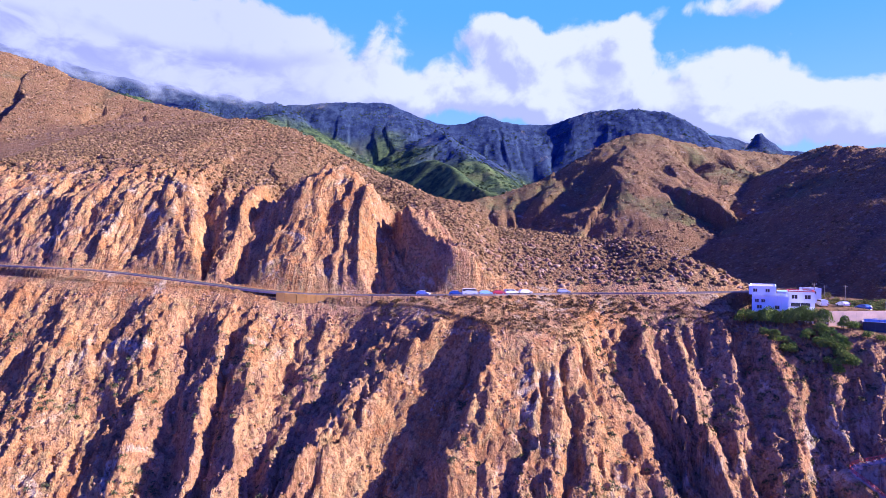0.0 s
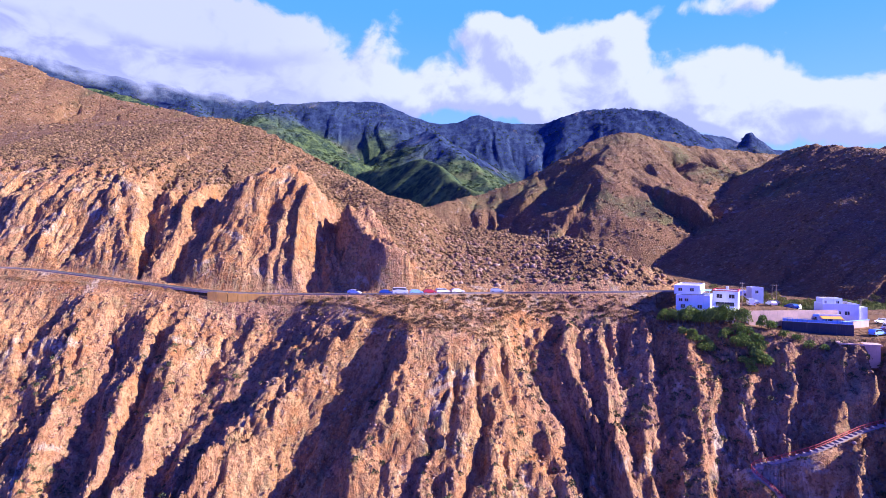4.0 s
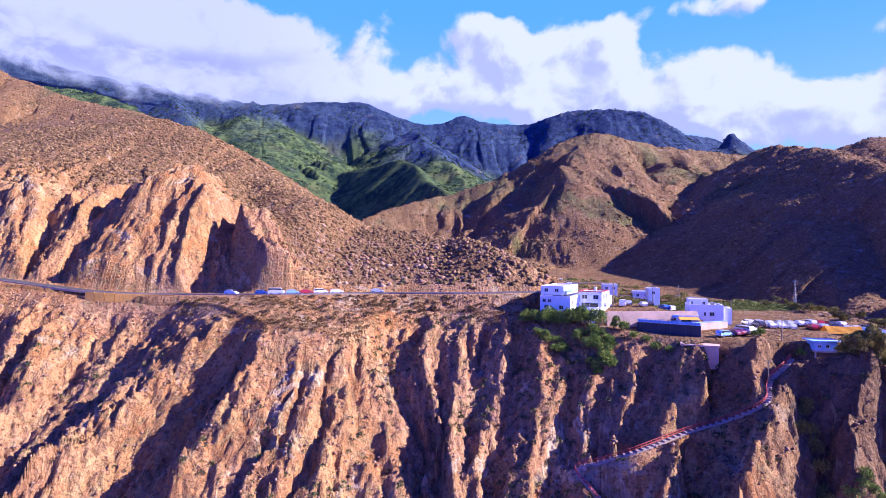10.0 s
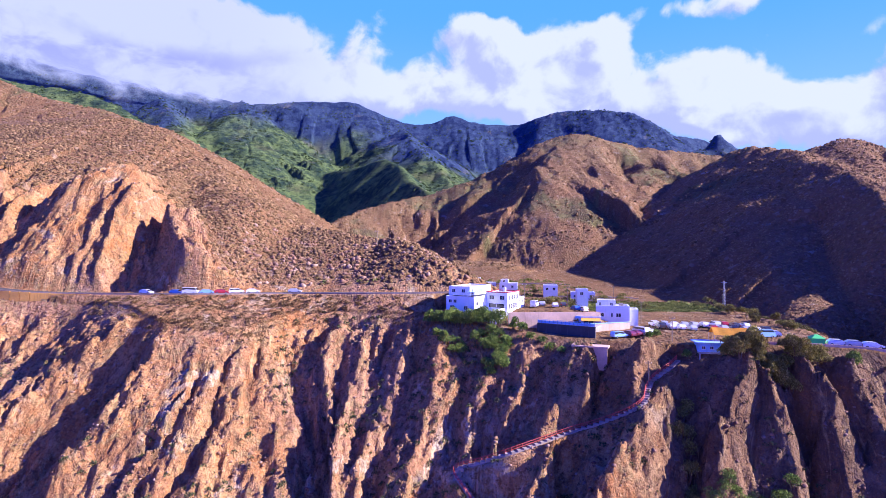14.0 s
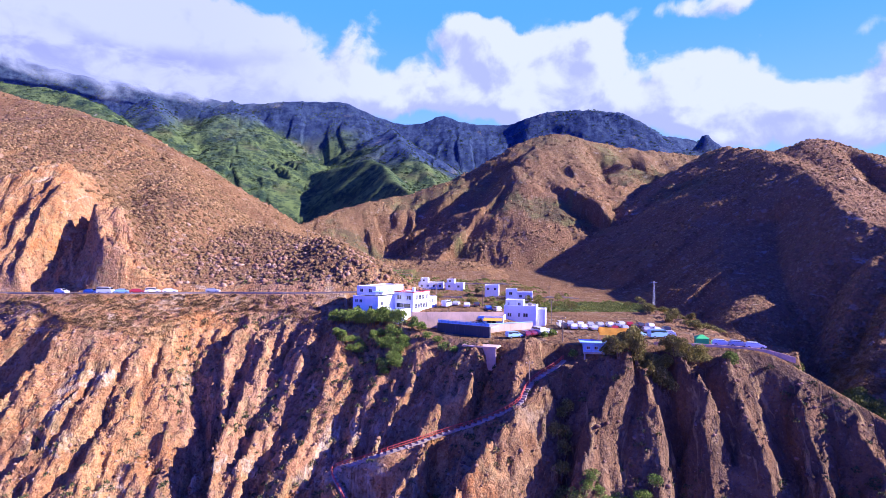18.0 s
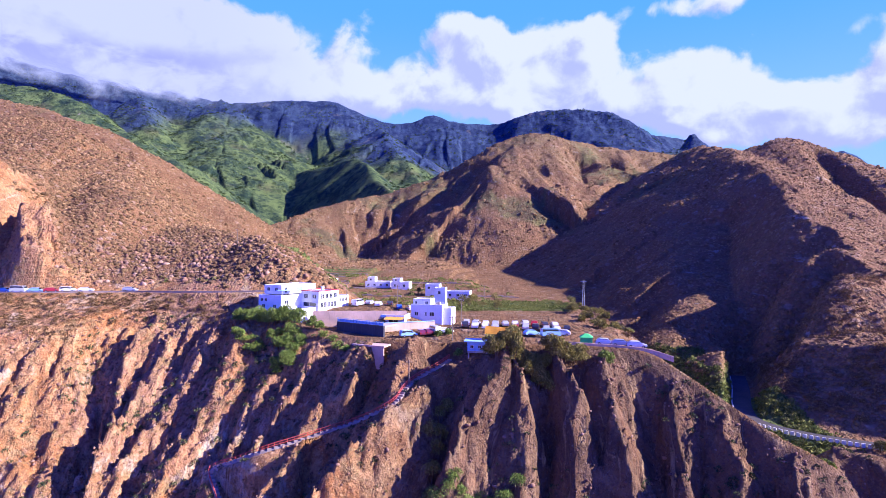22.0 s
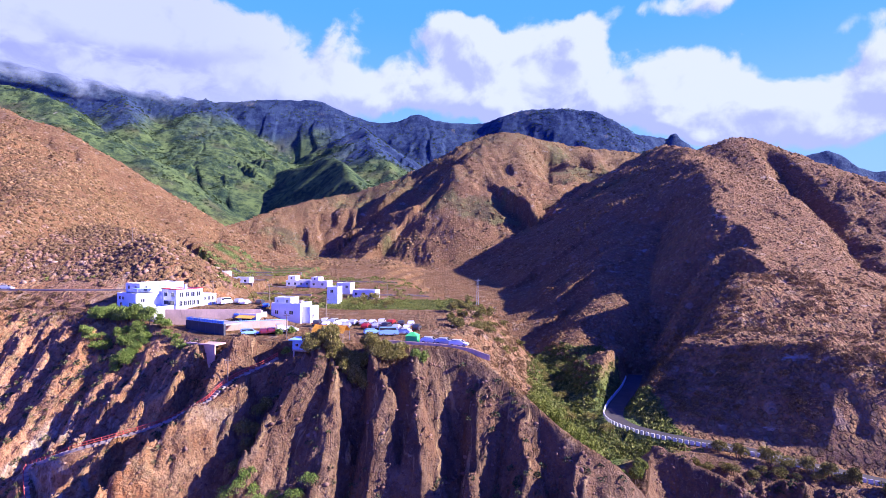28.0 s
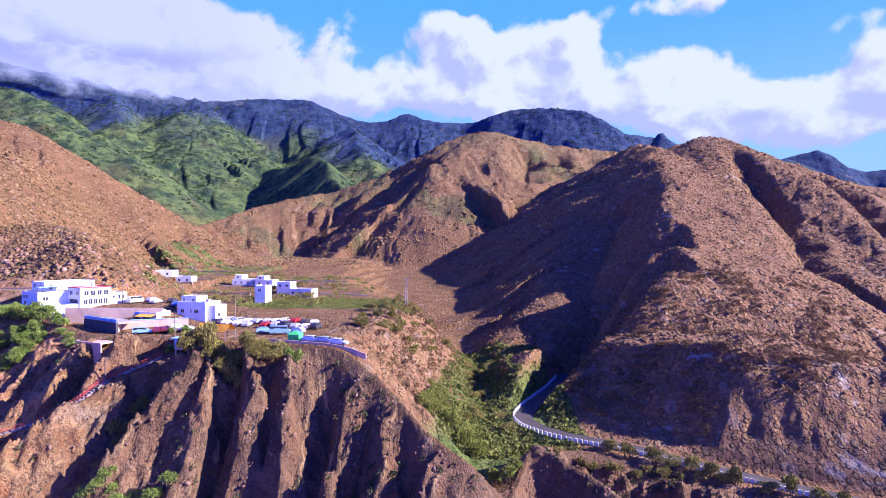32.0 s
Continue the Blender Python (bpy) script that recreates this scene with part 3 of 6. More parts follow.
def build_ground():
    ys = np.concatenate([np.linspace(-1800, -100, 8), np.linspace(-40, 84, 12), np.arange(88, 200, FINE), np.arange(200, 340, FINE * 2.4), np.arange(340, 820, FINE * 8), np.arange(820, 1520, FINE * 18), np.linspace(1530, 2600, 16)])
    u = np.linspace(0, 1, COLS)
    ya = np.maximum(np.abs(ys), 60)
    lo, hi = -0.86 * ya - 25, 225 + 0.86 * ya
    xs = lo[:, None] + (hi - lo)[:, None] * u[None, :]
    yy = np.repeat(ys[:, None], COLS, 1)
    zs = heights(xs, yy)
    me = sheet("ground", xs, yy, zs)
    d, side, s, cols = along(xs, yy, RIM)
    rd, rside, rs, rz = along(xs, yy, ROAD)
    bare = np.where(side < 0, 1.0, (1 - sstep(np.where(xs < rock_edge(yy) + 3, 42, 5), np.where(xs < rock_edge(yy) + 3, 72, 16), rd + 12 * fbm(xs / 14, yy / 14, 4, 91))) * (xs < 110) * (rside > 0) + 0.75 * (xs < 84) * (rside < 0))
    cover(me, "bare", bare)
    run, down = xs.copy(), yy.copy()
    m = (side < 0) & (xs > -150) & (xs < 240) & (yy > 85)
    run[m], down[m] = ribbed(xs[m], yy[m], FACE_RIBS)[1], d[m]
    m = (rside > 0) & (rd < 95) & (xs > -160) & (xs < 34)
    run[m], down[m] = ribbed(xs[m], yy[m], CUT_RIBS)[1], rd[m]
    cover(me, "run", run)
    cover(me, "down", down)
    cover(me, "green", np.maximum(0.55 * sstep(0.05, 0.4, fbm(xs / 70, yy / 70, 5, 96, 0.6)) * sstep(420, 520, yy), sstep(560, 840, yy + 120 * fbm(xs / 120, yy / 120, 3, 92)) * (1 - 0.8 * sstep(100, 420, xs - 0.15 * (yy - 700)) * (yy < 1000))))
    damp = sstep(24, 17, zs) * sstep(5, 9, d) * (side > 0) * (xs > 180) * (xs < 236) * (yy < 230)
    field = np.maximum(sstep(192, 196, yy + 2 * fbm(xs / 9, yy / 9, 2, 93)) * sstep(226, 218, yy) * sstep(128, 134, xs) * sstep(190, 182, xs),
                       sstep(325, 332, yy) * sstep(392, 384, yy) * sstep(20, 30, xs) * sstep(100, 88, xs) * (np.sin(yy * 0.55) > -0.2))
    blur = 14 * fbm(xs / 18, yy / 18, 4, 94)
    mids = sstep(420, 520, yy + blur) * sstep(860, 760, yy) * sstep(-60, 20, xs)
    grey = np.where(side < 0, sstep(96, 150, xs + blur), np.maximum(0.65 * sstep(205, 250, xs - 0.1 * (yy - 150) + blur) * (yy < 620), 0.8 * sstep(166, 200, xs + blur) * (yy < 200)))
    grey = np.maximum(grey, 0.6 * mids)
    cover(me, "grey", grey)
    # where the far slopes take the hazy, cloud-shaded woodland colour
    cover(me, "hazy_wood", sstep(-40, 40, zs - np.interp(xs, [-700, -350, -120, 0, 600, 900], [330, 330, 300, 215, 190, 190]) + 70 * fbm(xs / 150, yy / 150, 4, 95)) * sstep(1010, 1100, yy))
    cover(me, "field", np.maximum(damp, field))
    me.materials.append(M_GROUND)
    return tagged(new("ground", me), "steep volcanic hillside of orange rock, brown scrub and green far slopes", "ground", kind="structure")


FINE, COLS = 0.4, 860


# ---- ground material ----
k = Nodes("hillside")
p = k.where()
big, mid, fine, grit = k.noise(p, 0.022, 5, 0.6), k.noise(p, 0.11, 5, 0.6, 0.6), k.noise(p, 0.6, 5, 0.65), k.noise(p, 3.0, 3)
n4, n9 = k.noise(p, 0.24, 6, 0.7, 0.8), k.noise(p, 0.9, 5, 0.7)
rock = k.mix(k.ramp(mid, 0.36, 0.64), (0.375, 0.160, 0.050), (0.49, 0.275, 0.108))
rock = k.mix(k.math("MULTIPLY", k.ramp(big, 0.45, 0.68), 0.8), rock, (0.38, 0.215, 0.125))
rock = k.mix(k.math("MULTIPLY", k.ramp(k.noise(p, 0.06, 6, 0.65, 1.0), 0.56, 0.66), 0.75), rock, (0.54, 0.46, 0.31))
rock = k.mix(k.math("MULTIPLY", k.ramp(n4, 0.50, 0.62), 0.7), rock, (0.26, 0.205, 0.085))
rock = k.mix(k.math("MULTIPLY", k.ramp(n9, 0.50, 0.62), 0.75), rock, (0.15, 0.072, 0.026))
streak = k.noise(k.stretch(p, 1.0, 1.0, 0.35), 0.5, 7, 0.72, 0.5)
rock = k.mix(k.math("MULTIPLY", k.ramp(streak, 0.55, 0.64), 0.4), rock, (0.17, 0.10, 0.06))
rock = k.mix(k.math("MULTIPLY", k.ramp(k.noise(p, 1.4, 4, 0.7), 0.56, 0.68), 0.45), rock, (0.60, 0.42, 0.20))
# greyer rock of the east face, darkened further to carry its shade
shaded_ash = k.mix(k.ramp(mid, 0.36, 0.64), (0.115, 0.072, 0.042), (0.21, 0.132, 0.072))
shaded_ash = k.mix(k.math("MULTIPLY", k.ramp(n9, 0.5, 0.64), 0.7), shaded_ash, (0.08, 0.05, 0.036))
shaded_ash = k.mix(k.math("MULTIPLY", k.ramp(k.noise(p, 1.4, 4, 0.7), 0.57, 0.68), 0.6), shaded_ash, (0.27, 0.20, 0.13))
shaded_ash = k.mix(k.math("MULTIPLY", k.ramp(k.noise(p, 0.05, 4), 0.5, 0.66), 0.6), shaded_ash, (0.18, 0.10, 0.048))
rock = k.mix(k.attr("grey"), rock, shaded_ash)
soil = k.mix(k.ramp(mid, 0.3, 0.7), (0.168, 0.087, 0.036), (0.255, 0.140, 0.060))
soil = k.mix(k.attr("grey"), soil, k.mix(k.ramp(fine, 0.35, 0.65), (0.185, 0.100, 0.050), (0.31, 0.178, 0.088)))


def clumps(scale):
    """Rounded clumps: 1 in the middle of each, 0 between them, and a tone for each."""
    v = k.n("ShaderNodeTexVoronoi")
    k.put(p, v.inputs["Vector"])
    v.inputs["Scale"].default_value = scale
    tone = k.n("ShaderNodeSeparateColor")
    k.put(v.outputs["Color"], tone.inputs[0])
    return k.ramp(v.outputs["Distance"], 0.62, 0.12), tone.outputs[0]


tuft_a, tone_a = clumps(0.55)
tuft_b, tone_b = clumps(1.25)
cover_a = k.math("MULTIPLY", k.ramp(tuft_a, 0.15, 0.6), k.ramp(k.math("ADD", tone_a, k.math("MULTIPLY", big, 0.8)), 0.55, 0.75))
cover_b = k.math("MULTIPLY", k.ramp(tuft_b, 0.1, 0.6), k.ramp(tone_b, 0.30, 0.45))
shrubby = k.mix(tone_a, (0.108, 0.074, 0.032), (0.345, 0.220, 0.098))
soil = k.mix(k.math("MULTIPLY", cover_b, 0.75), soil, k.mix(tone_b, (0.098, 0.064, 0.028), (0.315, 0.190, 0.083)))
soil = k.mix(k.math("MULTIPLY", cover_a, 0.8), soil, shrubby)
soil = k.mix(k.math("MULTIPLY", k.ramp(k.noise(p, 0.42, 6, 0.75, 0.6), 0.58, 0.66), 0.6), soil, (0.46, 0.34, 0.18))
crop = k.math("MULTIPLY", k.ramp(k.noise(k.stretch(p, 1.0, 1.0, 1.6), 0.05, 7, 0.7, 0.8), 0.60, 0.68), k.attr("grey"))
soil = k.mix(k.math("MULTIPLY", crop, 0.8), soil, (0.50, 0.45, 0.35))
leafy = k.mix(k.ramp(k.noise(p, 0.03, 8, 0.8), 0.40, 0.60), (0.022, 0.045, 0.03), (0.13, 0.18, 0.055))
leafy = k.mix(k.math("MULTIPLY", k.ramp(k.noise(p, 0.013, 4), 0.55, 0.7), 0.5), leafy, (0.15, 0.14, 0.06))
tuft_d, tone_d = clumps(0.10)
grove = k.math("MULTIPLY", k.ramp(tuft_d, 0.2, 0.6), k.ramp(k.math("ADD", tone_d, k.noise(p, 0.012, 4, 0.6)), 0.95, 1.15))
leafy = k.mix(k.math("MULTIPLY", grove, 0.75), leafy, k.mix(tone_d, (0.016, 0.034, 0.018), (0.045, 0.075, 0.028)))
leafy = k.mix(k.math("MULTIPLY", k.ramp(k.noise(k.stretch(p, 1.0, 1.0, 0.5), 0.035, 7, 0.75), 0.64, 0.70), 0.7), leafy, (0.30, 0.28, 0.20))
tuft_c, tone_c = clumps(0.26)
spots = k.math("MULTIPLY", k.ramp(tuft_c, 0.2, 0.6), k.ramp(tone_c, 0.45, 0.6))
soil = k.mix(k.math("MULTIPLY", spots, 0.38), soil, k.mix(k.ramp(tone_c, 0.75, 0.9), (0.085, 0.066, 0.032), (0.40, 0.30, 0.20)))
speck = k.noise(p, 1.9, 6, 0.75, 0.4)
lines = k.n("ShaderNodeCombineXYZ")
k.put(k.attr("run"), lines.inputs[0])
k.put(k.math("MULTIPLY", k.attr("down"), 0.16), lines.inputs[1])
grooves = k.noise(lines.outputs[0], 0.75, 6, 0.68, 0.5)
# tint follows the bump: darker in the grooves, paler on the ridges between
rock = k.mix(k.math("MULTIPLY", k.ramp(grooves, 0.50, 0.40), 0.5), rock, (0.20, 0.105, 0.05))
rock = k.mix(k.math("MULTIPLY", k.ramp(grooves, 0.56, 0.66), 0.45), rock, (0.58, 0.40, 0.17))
plain = k.math("SUBTRACT", 1.0, k.math("MULTIPLY", k.attr("grey"), 0.8))
rock = k.mix(k.math("MULTIPLY", k.ramp(speck, 0.53, 0.61), k.math("MULTIPLY", plain, 0.35)), rock, (0.56, 0.36, 0.15))
rock = k.mix(k.math("MULTIPLY", k.ramp(speck, 0.47, 0.38), 0.4), rock, (0.15, 0.07, 0.035))
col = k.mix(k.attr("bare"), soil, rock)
col = k.mix(k.attr("green"), col, leafy)
# far woods: haze and cloud shade put into a dark, bluish base colour
hazy_woods = k.mix(k.ramp(k.noise(p, 0.045, 6, 0.75), 0.38, 0.62), (0.022, 0.036, 0.085), (0.052, 0.080, 0.135))
hazy_woods = k.mix(k.math("MULTIPLY", k.ramp(k.noise(k.stretch(p, 1.0, 1.0, 0.4), 0.02, 5, 0.65), 0.62, 0.70), 0.7), hazy_woods, (0.16, 0.15, 0.13))
col = k.mix(k.attr("hazy_wood"), col, hazy_woods)
turf = k.mix(k.ramp(k.noise(p, 0.25, 5, 0.65), 0.35, 0.65), (0.06, 0.09, 0.02), (0.17, 0.20, 0.05))
col = k.mix(k.attr("field"), col, turf)
vor = k.n("ShaderNodeTexVoronoi")
k.put(p, vor.inputs["Vector"])
vor.inputs["Scale"].default_value = 0.85
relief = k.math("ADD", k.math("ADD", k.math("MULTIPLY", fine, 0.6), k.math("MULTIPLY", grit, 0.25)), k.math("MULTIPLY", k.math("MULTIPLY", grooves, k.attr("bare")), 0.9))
bushes = k.math("MULTIPLY", k.math("ADD", k.math("MULTIPLY", cover_a, 0.55), k.math("MULTIPLY", cover_b, 0.3)), k.math("SUBTRACT", 1.0, k.attr("bare")))
relief = k.math("ADD", relief, bushes)
k.bump(k.math("ADD", relief, k.math("MULTIPLY", vor.outputs["Distance"], 0.22)), 1.0, 1.5)
M_GROUND = k.done(col, 0.95, 0, 0.1)

ground = build_ground()


# ---- sky backdrop with clouds ----
def build_backdrop():
    k = Nodes("cloudy_sky")
    k.t.nodes.remove(k.bsdf)
    p = k.n("ShaderNodeTexCoord").outputs["UV"]

    def density(vec):
        """Cloud cover at a place of the sky (u, v in hundreds of metres)."""
        warp = k.n("ShaderNodeVectorMath", operation="ADD")
        k.put(vec, warp.inputs[0])
        off = k.n("ShaderNodeVectorMath", operation="SCALE")
        tex = k.n("ShaderNodeTexNoise")
        k.put(vec, tex.inputs["Vector"])
        tex.inputs["Scale"].default_value, tex.inputs["Detail"].default_value = 0.45, 6
        sub = k.n("ShaderNodeVectorMath", operation="SUBTRACT")
        k.put(tex.outputs["Color"], sub.inputs[0])
        sub.inputs[1].default_value = (0.5, 0.5, 0.5)
        k.put(sub.outputs[0], off.inputs[0])
        off.inputs[3].default_value = 2.0
        k.put(off.outputs[0], warp.inputs[1])
        total = None
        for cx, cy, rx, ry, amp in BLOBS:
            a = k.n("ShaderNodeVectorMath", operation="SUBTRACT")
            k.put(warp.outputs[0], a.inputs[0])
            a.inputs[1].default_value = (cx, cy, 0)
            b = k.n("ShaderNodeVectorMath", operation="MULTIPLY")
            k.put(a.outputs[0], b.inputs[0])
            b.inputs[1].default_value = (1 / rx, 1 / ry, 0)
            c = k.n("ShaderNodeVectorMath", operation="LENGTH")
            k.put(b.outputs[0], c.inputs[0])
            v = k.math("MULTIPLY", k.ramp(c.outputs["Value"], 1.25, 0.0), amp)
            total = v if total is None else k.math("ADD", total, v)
        n1 = k.noise(vec, 0.55, 8, 0.55, 0.3)
        return k.math("ADD", total, k.math("MULTIPLY", k.math("SUBTRACT", n1, 0.5), 1.5))

    d0 = density(p)
    shift = k.n("ShaderNodeVectorMath", operation="ADD")
    k.put(p, shift.inputs[0])
    shift.inputs[1].default_value = (0.45, 0.45, 0)
    d1 = density(shift.outputs[0])
    sep = k.n("ShaderNodeSeparateXYZ")
    k.put(p, sep.inputs[0])
    blue = k.mix(k.ramp(sep.outputs["Y"], 2.0, 10.0), (0.42, 0.66, 0.95), (0.16, 0.46, 0.92))
    lit = k.ramp(k.math("SUBTRACT", d0, d1), -0.28, 0.22)
    white = k.mix(lit, (0.55, 0.57, 0.84), (0.88, 0.88, 0.97))
    west = k.ramp(sep.outputs["X"], -1.0, -9.0)
    white = k.mix(k.math("MULTIPLY", west, 0.55), white, (0.62, 0.63, 0.86))
    col = k.mix(k.ramp(d0, 0.30, 0.62), blue, white)
    em = k.n("ShaderNodeEmission")
    k.put(col, em.inputs[0])
    em.inputs[1].default_value = SKY_GLOW
    k.put(em.outputs[0], k.out.inputs[0])
    ang = np.linspace(-47.5, 47.5, 49)
    xs, ys, zs = [], [], []
    for z in np.linspace(-100, 1300, 14):
        xs.append(100 + 2150 * np.sin(np.radians(ang)))
        ys.append(2150 * np.cos(np.radians(ang)))
        zs.append(np.full(ang.shape, z))
    me = sheet("backdrop", np.array(xs), np.array(ys), np.array(zs))
    uv = me.uv_layers.new(name="UVMap")
    vi = np.zeros(len(me.loops), np.int32)
    me.loops.foreach_get("vertex_index", vi)
    flat = np.stack([np.tile(ang / 180 * math.pi * 2150 / 100, 14), np.repeat(np.linspace(-100, 1300, 14) / 100, len(ang))], -1)
    uv.data.foreach_set("uv", flat[vi].ravel().astype(np.float32))
    me.materials.append(k.mat)
    return tagged(new("backdrop", me), "bright blue sky with white cumulus clouds", "sky", kind="structure")


SKY_GLOW = 0.355
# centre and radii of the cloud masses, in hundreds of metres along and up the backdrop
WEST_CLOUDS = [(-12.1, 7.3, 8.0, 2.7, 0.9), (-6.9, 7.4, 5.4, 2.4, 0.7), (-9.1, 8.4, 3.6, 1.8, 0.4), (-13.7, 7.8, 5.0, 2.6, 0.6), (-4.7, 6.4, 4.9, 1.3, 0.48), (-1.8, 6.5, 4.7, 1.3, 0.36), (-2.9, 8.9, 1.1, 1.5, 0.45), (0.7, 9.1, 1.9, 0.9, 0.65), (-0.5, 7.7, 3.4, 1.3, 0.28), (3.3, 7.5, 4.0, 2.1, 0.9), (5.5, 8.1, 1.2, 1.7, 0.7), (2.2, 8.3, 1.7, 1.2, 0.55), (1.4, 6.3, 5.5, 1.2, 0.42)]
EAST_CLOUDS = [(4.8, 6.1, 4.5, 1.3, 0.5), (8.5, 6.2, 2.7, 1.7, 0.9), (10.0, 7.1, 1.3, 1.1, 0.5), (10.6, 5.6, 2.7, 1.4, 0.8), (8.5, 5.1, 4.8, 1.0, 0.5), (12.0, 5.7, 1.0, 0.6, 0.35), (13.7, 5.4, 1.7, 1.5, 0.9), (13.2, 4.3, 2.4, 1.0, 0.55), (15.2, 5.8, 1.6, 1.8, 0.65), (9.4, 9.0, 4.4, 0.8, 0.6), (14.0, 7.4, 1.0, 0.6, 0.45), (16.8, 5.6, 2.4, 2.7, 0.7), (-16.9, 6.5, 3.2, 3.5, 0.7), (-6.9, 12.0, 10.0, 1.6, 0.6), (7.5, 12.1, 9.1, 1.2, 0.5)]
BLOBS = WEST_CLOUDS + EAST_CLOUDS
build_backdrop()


def build_mist():
    """A bank of cloud that lies along the western crest."""
    k = Nodes("cloud_bank")
    k.t.nodes.remove(k.bsdf)
    uv = k.n("ShaderNodeTexCoord").outputs["UV"]
    sep = k.n("ShaderNodeSeparateXYZ")
    k.put(uv, sep.inputs[0])
    n = k.noise(k.stretch(uv, 1.0, 1.6, 1.0), 1.0, 7, 0.55, 0.4)
    up = k.math("ADD", sep.outputs["Y"], k.math("MULTIPLY", k.math("SUBTRACT", n, 0.5), 1.3))
    east = k.ramp(sep.outputs["X"], 13.5, 10.0)
    a = k.math("MULTIPLY", k.math("MULTIPLY", k.ramp(up, 0.30, 0.85), k.ramp(sep.outputs["Y"], 1.9, 1.45)), east)
    em, tr, mx = k.n("ShaderNodeEmission"), k.n("ShaderNodeBsdfTransparent"), k.n("ShaderNodeMixShader")
    k.put(k.mix(k.ramp(n, 0.35, 0.65), (0.48, 0.49, 0.76), (0.74, 0.74, 0.92)), em.inputs[0])
    em.inputs[1].default_value = SKY_GLOW
    k.put(a, mx.inputs[0])
    k.put(tr.outputs[0], mx.inputs[1])
    k.put(em.outputs[0], mx.inputs[2])
    k.put(mx.outputs[0], k.out.inputs[0])
    xs = np.linspace(-1500, -120, 60)
    crest = np.interp(xs, [-1500, -1020, -740, -560, -390, -264, -120], [660, 520, 452, 424, 400, 408, 400])
    vs = np.linspace(0, 2, 12)
    X = np.repeat(xs[None], 12, 0)
    Y = 1300 + 25 * np.sin(xs / 130)[None] + 0 * X
    Z = crest[None] - 60 + vs[:, None] * 95
    me = sheet("cloud_bank", X, Y, Z)
    layer = me.uv_layers.new(name="UVMap")
    vi = np.zeros(len(me.loops), np.int32)
    me.loops.foreach_get("vertex_index", vi)
    flat = np.stack([np.tile((xs + 1500) / 100, 12), np.repeat(vs, 60)], -1)
    layer.data.foreach_set("uv", flat[vi].ravel().astype(np.float32))
    me.materials.append(k.mat)
    return tagged(new("cloud_bank", me), "low white cloud lying along the mountain crest", "cloud", kind="structure")


build_mist()


# ---- building kit ----
def mesh_object(name, bm, mat, parent=None):
    me = bpy.data.meshes.new(name)
    bm.to_mesh(me)
    bm.free()
    me.materials.append(mat)
    ob = new(name, me)
    if parent is not None:
        ob.parent = parent
    return ob


def part(name, bm, mat, parent, label=""):
    """One mesh under a thing or under a part."""
    return tagged(mesh_object(name, bm, mat, parent), label)


def thing(name, x, y, z, rz, label, category, group=""):
    ob = new(name)
    ob.matrix_world = pose(x, y, z, 0, 0, rz)
    return tagged(ob, label, category, group)


def slab(bm, x0, x1, y0, y1, z0, z1):
    """A box from corner to corner."""
    v = [bm.verts.new(c) for c in ((x0, y0, z0), (x1, y0, z0), (x1, y1, z0), (x0, y1, z0), (x0, y0, z1), (x1, y0, z1), (x1, y1, z1), (x0, y1, z1))]
    for f in ((3, 2, 1, 0), (4, 5, 6, 7), (0, 1, 5, 4), (1, 2, 6, 5), (2, 3, 7, 6), (3, 0, 4, 7)):
        bm.faces.new([v[i] for i in f])
    return v


def box(*c, bevel=0.0):
    bm = bmesh.new()
    slab(bm, *c)
    if bevel:
        bmesh.ops.bevel(bm, geom=bm.edges[:], offset=bevel, segments=2, affect="EDGES")
    return bm


def tube(bm, a, b, r0, r1=None, sides=8):
    """A straight tapered rod from a to b."""
    a, b = Vector(a), Vector(b)
    r1 = r0 if r1 is None else r1
    turn = (b - a).to_track_quat("Z", "Y").to_matrix()
    rings = []
    for c, r in ((a, r0), (b, r1)):
        rings.append([bm.verts.new(c + turn @ Vector((r * math.cos(i * 2 * math.pi / sides), r * math.sin(i * 2 * math.pi / sides), 0))) for i in range(sides)])
    for i in range(sides):
        j = (i + 1) % sides
        bm.faces.new((rings[0][i], rings[0][j], rings[1][j], rings[1][i]))
    bm.faces.new(rings[0][::-1])
    bm.faces.new(rings[1])


